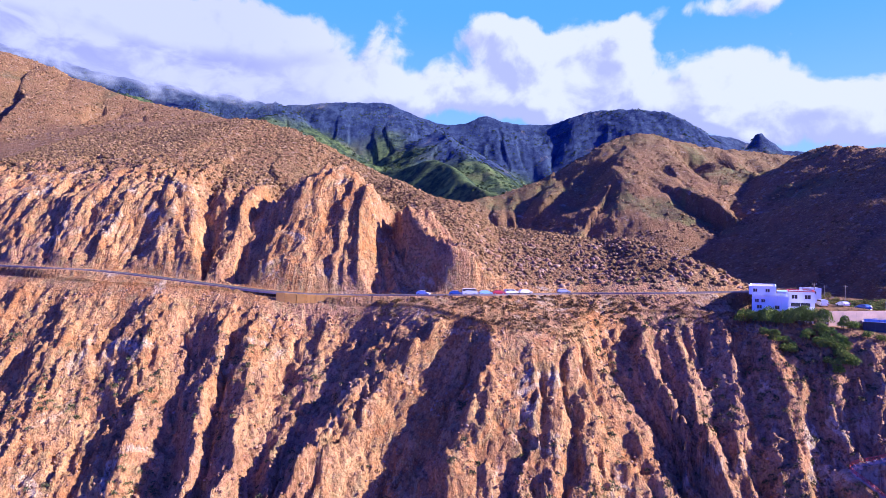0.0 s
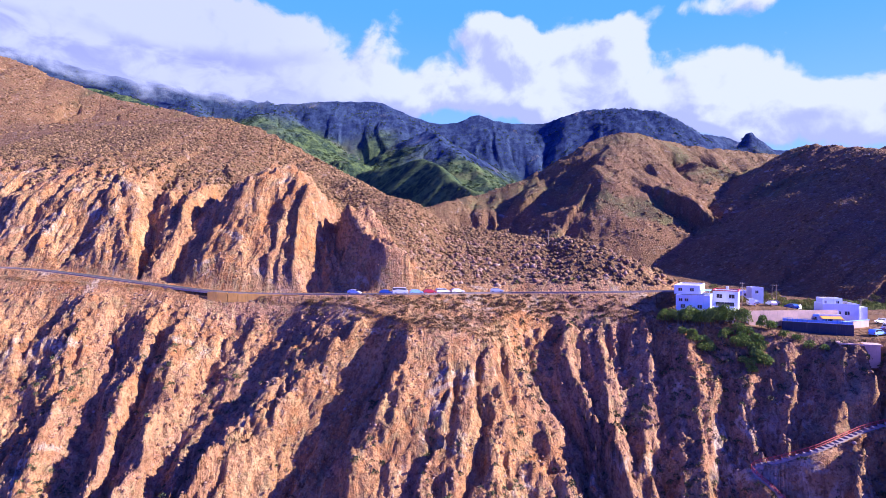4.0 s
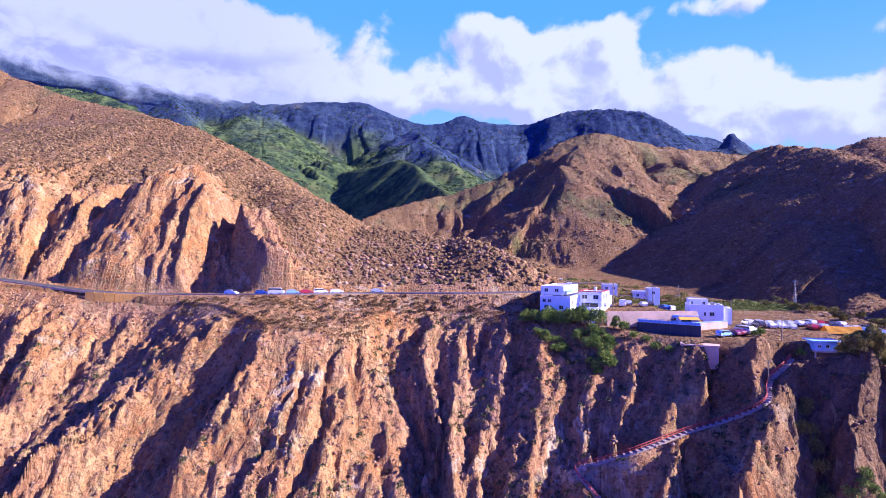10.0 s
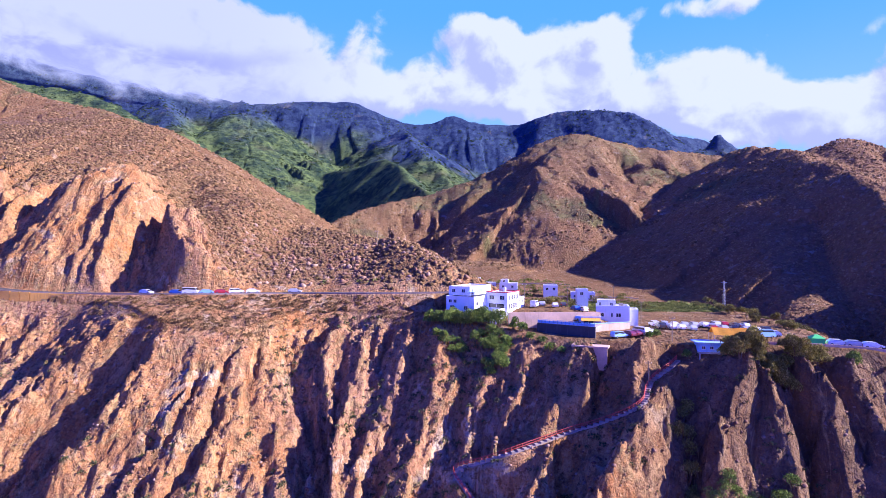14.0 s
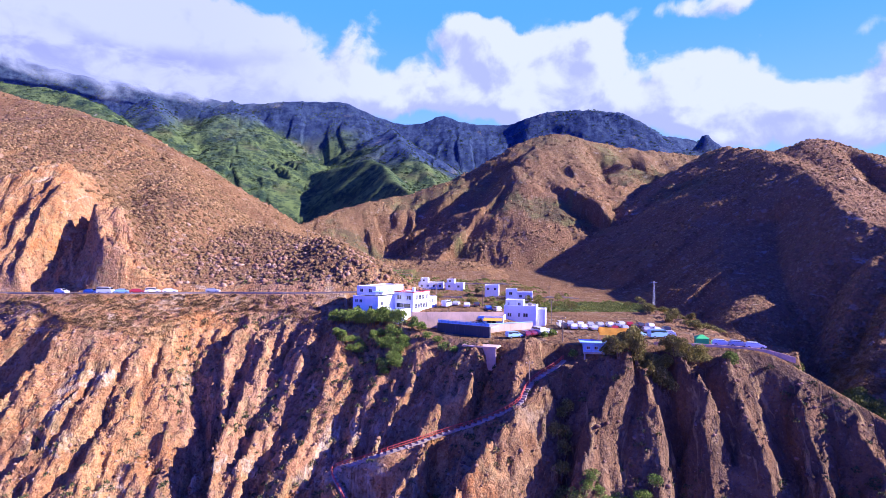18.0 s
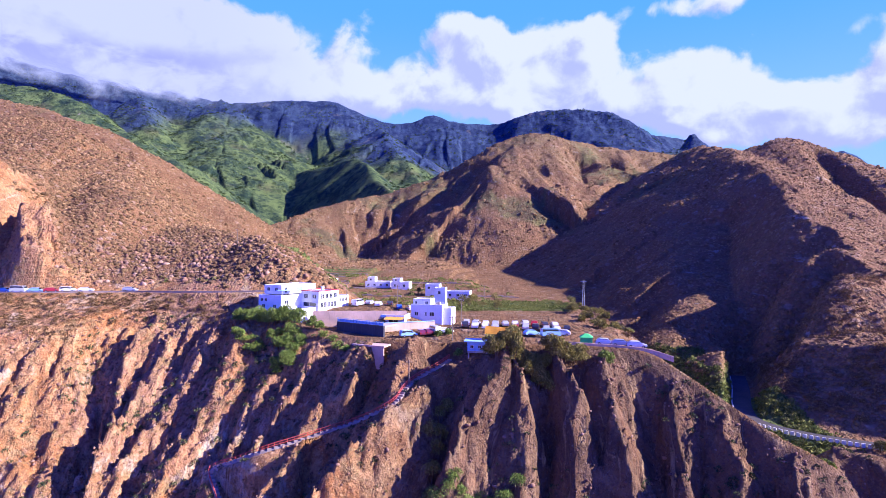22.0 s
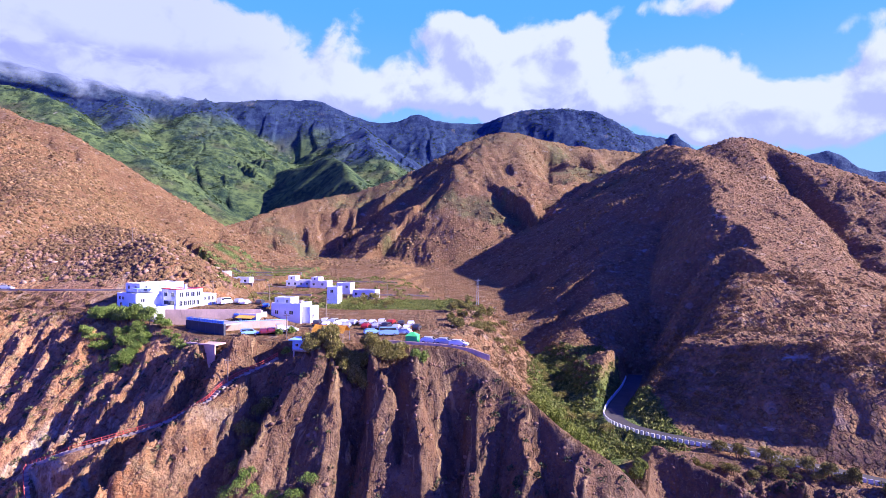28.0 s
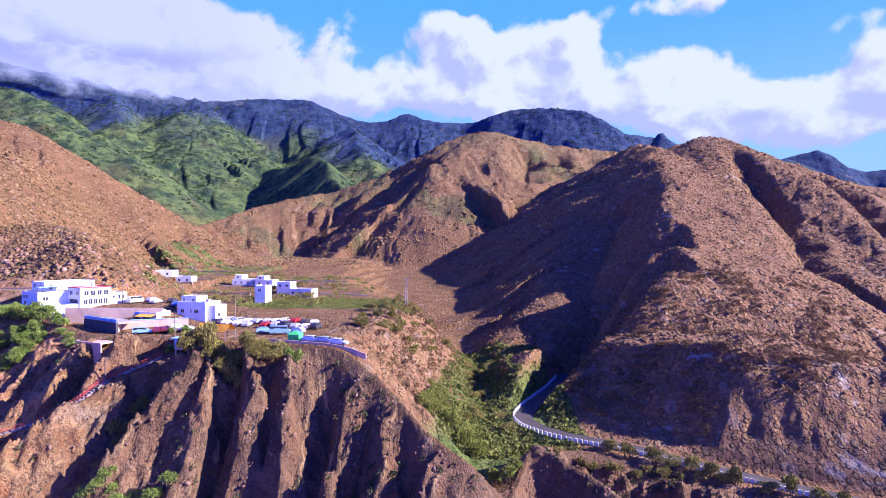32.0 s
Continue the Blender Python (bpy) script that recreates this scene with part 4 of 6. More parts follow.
def panel(bm, length, z0, z1, thick, holes, m):
    """A wall with openings through it: along x from 0 to length, its outer face at y = 0, thick inwards (+y), laid by the matrix m."""
    xs = sorted({0.0, length, *[h[0] for h in holes], *[h[1] for h in holes]})
    zs = sorted({z0, z1, *[h[2] for h in holes], *[h[3] for h in holes]})
    nx, nz = len(xs) - 1, len(zs) - 1

    def solid(i, j):
        if not (0 <= i < nx and 0 <= j < nz):
            return False
        cx, cz = (xs[i] + xs[i + 1]) / 2, (zs[j] + zs[j + 1]) / 2
        return not any(h[0] < cx < h[1] and h[2] < cz < h[3] for h in holes)

    v = {}

    def at(i, j, k):
        if (i, j, k) not in v:
            v[i, j, k] = bm.verts.new(m @ Vector((xs[i], k * thick, zs[j])))
        return v[i, j, k]

    for i in range(nx):
        for j in range(nz):
            if not solid(i, j):
                continue
            bm.faces.new((at(i, j, 0), at(i + 1, j, 0), at(i + 1, j + 1, 0), at(i, j + 1, 0)))
            bm.faces.new((at(i, j + 1, 1), at(i + 1, j + 1, 1), at(i + 1, j, 1), at(i, j, 1)))
            if not solid(i - 1, j):
                bm.faces.new((at(i, j, 1), at(i, j, 0), at(i, j + 1, 0), at(i, j + 1, 1)))
            if not solid(i + 1, j):
                bm.faces.new((at(i + 1, j, 0), at(i + 1, j, 1), at(i + 1, j + 1, 1), at(i + 1, j + 1, 0)))
            if not solid(i, j - 1):
                bm.faces.new((at(i, j, 1), at(i + 1, j, 1), at(i + 1, j, 0), at(i, j, 0)))
            if not solid(i, j + 1):
                bm.faces.new((at(i, j + 1, 0), at(i + 1, j + 1, 0), at(i + 1, j + 1, 1), at(i, j + 1, 1)))


def moved(bm, m):
    bmesh.ops.transform(bm, matrix=m, verts=bm.verts[:])
    return bm


def window_into(parent, m, x0, x1, z0, z1, frame_mat, bars=1, shutter=None):
    """A window in an opening: frame, panes set back in the wall, a sill."""
    bm = bmesh.new()
    t, y0, y1 = 0.07, 0.06, 0.14
    slab(bm, x0, x0 + t, y0, y1, z0, z1), slab(bm, x1 - t, x1, y0, y1, z0, z1)
    slab(bm, x0 + t, x1 - t, y0, y1, z1 - t, z1), slab(bm, x0 + t, x1 - t, y0, y1, z0, z0 + t)
    step = (x1 - x0) / (bars + 1)
    for i in range(bars):
        slab(bm, x0 + step * (i + 1) - t / 2, x0 + step * (i + 1) + t / 2, y0 + 0.003, y1 - 0.003, z0 + t, z1 - t)
    w = part("window", moved(bm, m), frame_mat, parent)
    for i in range(bars + 1):
        part("pane", moved(box(x0 + step * i + 0.02, x0 + step * (i + 1) - 0.02, 0.09, 0.11, z0 + 0.02, z1 - 0.02), m), M_GLASS, w, "dark glass pane")
    part("sill", moved(box(x0 - 0.08, x1 + 0.08, -0.07, 0.05, z0 - 0.09, z0 - 0.002), m), frame_mat, w)
    if shutter:
        part("shutter", moved(box(x0 - 0.03, x1 + 0.03, -0.06, -0.01, z0 + (z1 - z0) * 0.1, z1 + 0.02), m), shutter, w, "green roller shutter")
    return w


def block(parent, u0, u1, v0, v1, z0, z1, wall_mat, front=(), right=(), left=(), back=(), roof_mat=None, parapet=0.35, trim_mat=None, bars=1):
    """A storey block with four pierced walls, flat roof and parapet. Openings: (from, to, foot, head) along each wall; front is towards -v."""
    th = 0.25
    sides = (
        (u1 - u0, front, Matrix.Translation((u0, v0, 0))),
        (v1 - v0 - 2 * th, right, Matrix.Translation((u1, v0 + th, 0)) @ Matrix.Rotation(math.pi / 2, 4, "Z")),
        (u1 - u0, back, Matrix.Translation((u1, v1, 0)) @ Matrix.Rotation(math.pi, 4, "Z")),
        (v1 - v0 - 2 * th, left, Matrix.Translation((u0, v1 - th, 0)) @ Matrix.Rotation(-math.pi / 2, 4, "Z")))
    for length, holes, m in sides:
        bm = bmesh.new()
        panel(bm, length, z0, z1 + parapet, th, [h[:4] for h in holes], m)
        w = part("wall", bm, wall_mat, parent)
        for h in holes:
            window_into(w, m, h[0] + 0.002, h[1] - 0.002, h[2] + 0.002, h[3] - 0.002, M_FRAME, bars, M_SHUTTER if len(h) > 4 else None)
        if trim_mat:
            part("coping", moved(box(-0.12 if length == u1 - u0 else -0.25, length + (0.12 if length == u1 - u0 else 0.25), -0.14, th + 0.06, z1 + parapet + 0.003, z1 + parapet + 0.22, bevel=0.03), m), trim_mat, parent, "red tiled coping")
    part("roof", box(u0 + th + 0.003, u1 - th - 0.003, v0 + th + 0.003, v1 - th - 0.003, z1 - 0.2, z1), roof_mat or M_ROOF, parent)


# ---- materials of built things ----
M_WHITE = worn("whitewash", (0.84, 0.85, 0.84), 0.85, dirt_amount=0.22, spread=0.08, dirt=(0.45, 0.40, 0.36))
M_CREAM = worn("cream_render", (0.62, 0.43, 0.31), 0.9, dirt_amount=0.3)
M_ROOF = worn("flat_roof", (0.50, 0.46, 0.43), 0.9)
M_RED = worn("red_tile", (0.50, 0.06, 0.07), 0.7)
M_REDRAIL = worn("red_rail", (0.55, 0.09, 0.06), 0.6, dirt_amount=0.2)
M_CONC = worn("concrete", (0.42, 0.37, 0.33), 0.9)
# terrace retaining wall: its shade is put into the dark base colour
M_SHADEDWALL = worn("shaded_wall", (0.06, 0.058, 0.065), 0.85, dirt=(0.22, 0.2, 0.18))
M_BLUE = worn("blue_paint", (0.10, 0.28, 0.62), 0.5, spec=0.5)
M_PALEBLUE = worn("pale_blue_paint", (0.36, 0.58, 0.85), 0.6)
M_YELLOW = worn("yellow_canvas", (0.75, 0.40, 0.05), 0.8, spread=0.15)
M_OCHRE = worn("ochre_wall", (0.66, 0.36, 0.08), 0.85)
M_GREENP = worn("green_canvas", (0.10, 0.60, 0.16), 0.7, spread=0.1, dirt_amount=0.1)
M_SHUTTER = worn("green_shutter", (0.25, 0.50, 0.34), 0.6)
M_FRAME = worn("white_frame", (0.72, 0.72, 0.74), 0.5, spread=0.06, dirt_amount=0.1)
M_POLE = worn("galvanised_pole", (0.40, 0.40, 0.42), 0.55, 0.6)
M_WOODPOLE = worn("wood_pole", (0.24, 0.18, 0.13), 0.85)
M_ASPHALT = worn("asphalt", (0.085, 0.076, 0.07), 0.97, scale=0.8, dirt=(0.22, 0.14, 0.09), dirt_amount=0.5, spec=0.1)
M_KERB = worn("white_kerb", (0.72, 0.70, 0.68), 0.8)
M_STONE = worn("wall_stone", (0.34, 0.27, 0.22), 0.9)
M_TYRE = worn("tyre", (0.025, 0.025, 0.027), 0.8)
M_RIM = worn("alloy", (0.5, 0.5, 0.52), 0.35, 0.9)
k = Nodes("glass_dark")
M_GLASS = k.done(k.mix(k.noise(k.where(), 0.7, 2), (0.02, 0.025, 0.035), (0.045, 0.05, 0.06)), 0.08, 0.0, 0.6)
k = Nodes("headlamp")
M_LAMP = k.done(k.mix(k.noise(k.where(), 6, 2), (0.7, 0.7, 0.72), (0.85, 0.85, 0.85)), 0.15, 0.0, 0.7)
k = Nodes("tail_lamp")
M_TAIL = k.done(k.mix(k.noise(k.where(), 6, 2), (0.35, 0.02, 0.02), (0.5, 0.03, 0.03)), 0.2, 0.0, 0.6)


def ground_at(x, y):
    return float(heights(np.array([float(x)]), np.array([float(y)]))[0])


# ---- the white house over the cliff ----
def white_house():
    h = thing("villa", 102.0, 155.5, 43.2, -30, "whitewashed two-storey villa with red-edged roof and stepped terraces", "house")
    win = lambda n, a, w, gap, z0, z1: [(a + i * (w + gap), a + i * (w + gap) + w, z0, z1) for i in range(n)]
    # main wing
    block(h, -6.4, 0, 0, 8.2, -3.0, 4.8, M_WHITE, front=win(2, 0.9, 1.5, 1.6, 2.9, 4.1) + [(0.7, 5.4, 0.4, 1.9)], right=win(4, 0.7, 1.25, 0.5, 2.8, 4.2) + win(5, 0.6, 1.1, 0.22, 0.4, 1.9),
          trim_mat=M_RED, bars=1, parapet=0.1)
    # annex to the right of it
    block(h, -5.8, -0.4, 8.205, 13.0, -3.0, 3.0, M_WHITE, right=win(3, 0.5, 0.8, 0.45, 1.4, 2.5), parapet=0.2)
    # terrace in front
    block(h, -6.2, -0.7, -6.4, -0.005, -5.0, 0.2, M_WHITE, left=[(1.5, 3.0, -1.8, -0.4)], parapet=0.55)
    # lower left wing
    block(h, -15.0, -6.405, -7.4, 3.6, -5.0, 3.3, M_WHITE, front=win(2, 1.2, 1.2, 3.0, 0.4, 1.5) + win(2, 0.7, 1.0, 0.5, 2.2, 3.1), right=win(1, 1.0, 1.3, 0.8, 1.6, 2.7), left=win(2, 1.5, 1.2, 3, 1.6, 2.6), parapet=0.75)
    # upper left wing
    block(h, -15.8, -9.2, -4.6, 8.6, 4.06, 6.3, M_WHITE, front=win(2, 1.0, 1.1, 1.9, 4.8, 5.8), right=win(1, 1.0, 0.9, 1, 4.4, 5.9) + [(5.2, 7.6, 4.5, 5.9, 1)], left=win(2, 2, 1.2, 3, 4.8, 5.8), parapet=0.2)
    # awning, terrace rail, chimney
    bm = bmesh.new()
    slab(bm, -8.9, -6.5, -7.0, -1.0, 5.2, 5.3)
    part("awning", bm, M_PALEBLUE, h, "pale blue awning over the terrace")
    for u in (-8.8, -6.6):
        bm = bmesh.new()
        tube(bm, (u, -6.8, 3.3), (u, -6.8, 5.2), 0.05)
        part("post", bm, M_FRAME, h)
    part("chimney", box(-3.4, -2.7, 4.5, 5.2, 4.8, 6.0, bevel=0.04), M_WHITE, h)


def flat_house():
    h = thing("flat_house", 126.9, 158.2, 37.6, -14, "plain white flat-roofed house with small square windows", "house")
    block(h, 0, 8.85, 0, 6.5, -1.5, 6.7, M_WHITE, front=[(1.0, 2.1, 3.9, 5.0), (3.9, 4.5, 3.9, 5.0), (5.3, 6.6, 3.9, 5.0), (1.0, 2.1, 0.9, 2.0), (2.8, 3.3, 1.1, 1.9), (4.6, 5.8, 0.9, 2.0)],
          right=[(1.5, 2.6, 3.8, 5.0), (3.6, 4.6, 0.9, 2.0)], parapet=0.3)
    block(h, 0.3, 5.2, 1.2, 5.8, 6.705, 8.3, M_WHITE, front=[(0.5, 1.1, 6.9, 7.8), (3.4, 4.2, 6.9, 7.8)], parapet=0.12)
    block(h, 8.86, 11.2, 1.0, 6.0, -1.5, 5.8, M_WHITE, right=[(1, 2, 2.8, 4)], parapet=0.3)
    part("water_tank", box(6.2, 7.4, 3.4, 4.6, 6.71, 7.5, bevel=0.15), M_CONC, h, "grey roof water tank")
    b = thing("bar_front", 117.0, 151.5, 39.7, -14, "low white and blue snack bar with yellow awning", "kiosk")
    block(b, 0, 9.0, 0, 5.0, -2.6, 2.7, M_WHITE, front=[(0.6, 3.4, 0.8, 2.2), (4.6, 7.2, 0.1, 2.2)], parapet=0.15)
    bm = bmesh.new()
    v = slab(bm, 4.0, 8.9, -2.2, -0.01, 2.3, 2.38)
    for i in (0, 1, 4, 5):
        v[i].co.z -= 0.5
    part("awning", bm, M_YELLOW, b, "orange-yellow canvas awning")
    part("fascia", box(0.05, 3.9, -0.09, -0.01, 2.25, 2.75), M_PALEBLUE, b, "pale blue fascia board")


def far_house(x, y, w, d, hgt, rz, extra=None, wins=3, z=None):
    z = ground_at(x, y) if z is None else z
    h = thing("village_house", x, y, z - 0.4, rz, "small whitewashed flat-roofed village house", "house", "village houses")
    gap = w / wins
    holes = [(gap * i + gap * 0.3, gap * i + gap * 0.3 + min(1.1, gap * 0.4), hgt - 1.5, hgt - 0.4) for i in range(wins)]
    block(h, 0, w, 0, d, -2.0, hgt + 0.4, M_WHITE, front=holes, right=[(d * 0.3, d * 0.3 + 1.0, hgt - 1.6, hgt - 0.4)], parapet=0.3)
    if extra:
        u0, u1, top = extra
        block(h, u0, u1, 0.4, d - 0.4, hgt + 0.405, top + 0.4, M_WHITE, front=[((u1 - u0) * 0.3, (u1 - u0) * 0.3 + 0.9, hgt + 1.1, hgt + 2.1)], parapet=0.2)


white_house()
flat_house()
far_house(132.5, 205, 4.0, 5, 6.0, -8, None, 1)
far_house(98, 276, 12, 7, 2.6, -4, (1.0, 4.6, 4.8), 4)
far_house(111, 270, 8.6, 7, 3.0, -8, (0.6, 4.2, 4.8), 2)
far_house(128, 247, 6, 6.5, 5.0, -8, None, 2)
far_house(137, 234, 9.6, 6.5, 3.1, -10, None, 3)
far_house(63, 270, 8.6, 7, 3.4, 4, None, 2)
far_house(80, 256, 7.4, 5, 2.2, -4, None, 2)


# ---- terraces, walls and small structures on the edge ----
def retaining_walls():
    a, b = Vector((108.6, 146.6, 0)), Vector((121.4, 138.6, 0))
    rz = math.degrees(math.atan2(b.y - a.y, b.x - a.x))
    n = (b - a).length
    w = thing("terrace_wall", a.x, a.y, 36.0, rz, "retaining wall in a shade-dark colour under a terrace with blue railing", "wall")
    part("wall", box(0, n, 0, 0.6, -1.0, 5.2, bevel=0.04), M_SHADEDWALL, w)
    part("deck", box(0.0, n - 0.1, 0.605, 5.5, 4.8, 5.15), M_CONC, w)
    for i in range(15):
        u = 0.2 + i * (n - 0.4) / 14
        part("post", box(u - 0.04, u + 0.04, 0.1, 0.18, 5.2, 6.2), M_BLUE, w)
    for z in (5.55, 5.85, 6.15):
        part("rail", box(0.1, n - 0.1, 0.12, 0.16, z, z + 0.06), M_BLUE, w, "blue painted rail")
    part("screen", box(0.25, n - 0.25, 0.19, 0.22, 5.25, 5.95), M_PALEBLUE, w, "pale blue mesh screen")
    r = thing("parking_wall", 121.5, 138.7, 36.0, 22, "cream rendered wall behind the parking bay", "wall")
    part("wall", box(0, 15.5, 6.0, 6.4, 1.0, 5.0, bevel=0.03), M_CREAM, r)
    part("return", box(-0.3, 0.1, 0.4, 5.995, 1.0, 5.0, bevel=0.03), M_CREAM, r)
    part("coping", box(-0.1, 15.6, 5.9, 6.5, 5.003, 5.15), M_PALEBLUE, r, "pale blue coping")
    g = thing("garden_wall", 101.8, 149.6, 40.1, 4, "long cream garden wall below the villa", "wall")
    part("wall", box(0, 24.5, 0, 0.4, -1.5, 3.4, bevel=0.03), M_CREAM, g)
    part("fill", box(0.1, 24.4, 0.405, 2.6, 0.0, 2.9), M_CONC, g)
    hut = thing("cliff_shelter", 114.9, 134.2, 33.7, -22, "small open concrete shelter on the cliff edge", "shelter")
    part("roof", box(-0.3, 8.2, -0.3, 3.2, 3.6, 3.95, bevel=0.03), M_CREAM, hut)
    part("wall", box(4.2, 4.6, 0, 2.8, -4.0, 3.595), M_CREAM, hut)
    part("wall", box(4.605, 7.9, 0, 0.3, -1.5, 3.595), M_CREAM, hut)
    part("wall", box(0, 4.195, 2.5, 2.8, -2.0, 3.595), M_CREAM, hut)
    part("pillar", box(0, 0.35, 0, 0.35, -2.0, 3.595), M_CREAM, hut)
    bh = thing("blue_hut", 141.0, 126.6, 35.6, -8, "pale blue flat-roofed hut propped on the edge", "hut")
    part("deck", box(-0.6, 5.8, -0.5, 4.0, 3.9, 4.12, bevel=0.02), M_PALEBLUE, bh)
    block(bh, 0.2, 4.8, 0, 3.6, 1.9, 3.6, M_PALEBLUE, front=[(0.6, 1.4, 2.5, 3.2), (2.3, 3.1, 2.5, 3.2)], parapet=0.2)
    part("floor", box(0.2, 4.8, 0, 3.6, 1.5, 1.897), M_CONC, bh)
    for u in (0.3, 4.3):
        part("prop", box(u, u + 0.3, 0.1, 0.4, -2.5, 1.497), M_CONC, bh)
    c = thing("market_canopy", 145.0, 127.6, 39.4, -10, "sagging orange-yellow canvas canopy on poles", "canopy")
    bm = bmesh.new()
    n, m = 12, 6
    grid = [[bm.verts.new((7.5 * i / n, 4.5 * j / m, 1.7 + 1.6 * (1 - abs(2 * j / m - 1)) - 0.25 * math.sin(math.pi * i / n) * (1 - abs(2 * j / m - 1)) + 0.05 * math.sin(i * 1.3 + j))) for j in range(m + 1)] for i in range(n + 1)]
    for i in range(n):
        for j in range(m):
            bm.faces.new((grid[i][j], grid[i + 1][j], grid[i + 1][j + 1], grid[i][j + 1]))
    bmesh.ops.solidify(bm, geom=bm.faces[:], thickness=0.04)
    part("canvas", bm, M_YELLOW, c)
    for u, v in ((0.1, 0.1), (7.4, 0.1), (0.1, 4.4), (7.4, 4.4), (3.7, 0.1)):
        bm = bmesh.new()
        tube(bm, (u, v, -1.1), (u, v, 1.75), 0.05)
        part("post", bm, M_POLE, c)
    t = thing("market_tent", 166.0, 126.3, 39.2, -12, "small bright green tent by the road edge", "tent")
    bm = bmesh.new()
    lo = slab(bm, 0, 2.6, 0, 2.2, 0, 1.5)
    part("side", bm, M_GREENP, t)
    bm = bmesh.new()
    v = slab(bm, -0.15, 2.75, -0.15, 2.35, 1.503, 2.2)
    for i in (4, 5, 6, 7):
        v[i].co.x = 1.3 + (v[i].co.x - 1.3) * 0.25
        v[i].co.y = 1.1 + (v[i].co.y - 1.1) * 0.25
    part("roof", bm, M_GREENP, t)


retaining_walls()


# ---- cars ----
def car_shape(kind):
    """Outlines from the side (x along, z up): body and cabin."""
    if kind == "van":
        return [(-2.3, 0.35), (2.3, 0.35), (2.35, 0.9), (2.1, 1.15), (1.6, 2.0), (-2.25, 2.05), (-2.35, 1.2)], [(-2.2, 1.2), (2.0, 1.18), (1.55, 1.9), (-2.2, 1.95)], 1.85
    if kind == "suv":
        return [(-2.15, 0.4), (2.15, 0.4), (2.2, 0.8), (1.2, 1.05), (0.65, 1.62), (-1.9, 1.66), (-2.15, 1.05)], [(-1.95, 1.05), (1.05, 1.04), (0.6, 1.55), (-1.8, 1.58)], 1.8
    return [(-2.05, 0.32), (2.05, 0.32), (2.1, 0.68), (1.15, 0.92), (0.5, 1.42), (-1.3, 1.45), (-1.95, 1.0), (-2.1, 0.8)], [(-1.75, 0.97), (1.0, 0.93), (0.45, 1.36), (-1.25, 1.38)], 1.72


def prism(bm, outline, half, inset=0.0):
    n = len(outline)
    a = [bm.verts.new((x, -half + (inset if z > 1.0 else 0), z)) for x, z in outline]
    b = [bm.verts.new((x, half - (inset if z > 1.0 else 0), z)) for x, z in outline]
    bm.faces.new(a)
    bm.faces.new(b[::-1])
    for i in range(n):
        j = (i + 1) % n
        bm.faces.new((a[j], a[i], b[i], b[j]))


def car(kind, paint, colour):
    word = {"van": "van", "suv": "estate car", "hatch": "hatchback car"}[kind]
    c = thing("van" if kind == "van" else "car", 0, 0, 0, 0, colour + " " + word + " parked in the open", "van" if kind == "van" else "car", "parked cars")
    body, glass, width = car_shape(kind)
    bm = bmesh.new()
    prism(bm, body, width / 2, 0.12)
    bmesh.ops.bevel(bm, geom=bm.edges[:], offset=0.06, segments=2, affect="EDGES")
    shell = part("body", bm, paint, c)
    bm = bmesh.new()
    prism(bm, glass, width / 2 - 0.085)
    part("side_windows", bm, M_GLASS, shell, "dark tinted windows")
    fx, fz = glass[2]
    gx, gz = glass[1]
    bm = bmesh.new()
    q = [bm.verts.new(p) for p in ((gx + 0.14, -width / 2 + 0.2, gz + 0.06), (gx + 0.14, width / 2 - 0.2, gz + 0.06), (fx + 0.14, width / 2 - 0.25, fz), (fx + 0.14, -width / 2 + 0.25, fz))]
    bm.faces.new(q)
    bmesh.ops.solidify(bm, geom=bm.faces[:], thickness=0.03)
    part("windscreen", bm, M_GLASS, shell)
    for s in (-1, 1):
        part("headlight", box(body[2][0] - 0.12, body[2][0] + 0.03, s * (width / 2 - 0.28) - 0.14, s * (width / 2 - 0.28) + 0.14, 0.6, 0.74), M_LAMP, c)
        part("tail_light", box(body[-1][0] - 0.03, body[-1][0] + 0.12, s * (width / 2 - 0.2) - 0.1, s * (width / 2 - 0.2) + 0.1, 0.75, 0.95), M_TAIL, c)
        for x in (-1.3, 1.3):
            bm = bmesh.new()
            tube(bm, (x, s * (width / 2 - 0.2), 0.32), (x, s * (width / 2 + 0.01), 0.32), 0.32, sides=16)
            wheel = part("wheel", bm, M_TYRE, c, "black rubber tyre")
            bm = bmesh.new()
            tube(bm, (x, s * (width / 2), 0.32), (x, s * (width / 2 + 0.025), 0.32), 0.19, sides=10)
            part("rim", bm, M_RIM, wheel)
    return c


def paint(name, col):
    k = Nodes(name)
    m = k.done(k.mix(k.noise(k.where(), 2.5, 3), tuple(v * 0.9 for v in col), col), 0.28, 0.1, 0.6)
    k.bsdf.inputs["Coat Weight"].default_value = 0.5
    return m


PAINTS = {"white": (0.8, 0.8, 0.8), "silver": (0.5, 0.51, 0.54), "blue": (0.07, 0.16, 0.42), "light blue": (0.28, 0.48, 0.75), "red": (0.42, 0.03, 0.03), "dark grey": (0.06, 0.06, 0.07), "maroon": (0.16, 0.03, 0.06)}
PAINTS = {n: paint("car_paint_" + n.replace(" ", "_"), c) for n, c in PAINTS.items()}
PROTO = {}


def park(kind, colour, x, y, rz, z=None):
    z = ground_at(x, y) + 0.02 if z is None else z
    key = (kind, colour)
    if key in PROTO:
        return copy_thing(PROTO[key], pose(x, y, z, 0, 0, rz))
    PROTO[key] = car(kind, PAINTS[colour], colour)
    PROTO[key].matrix_world = pose(x, y, z, 0, 0, rz)
    return PROTO[key]


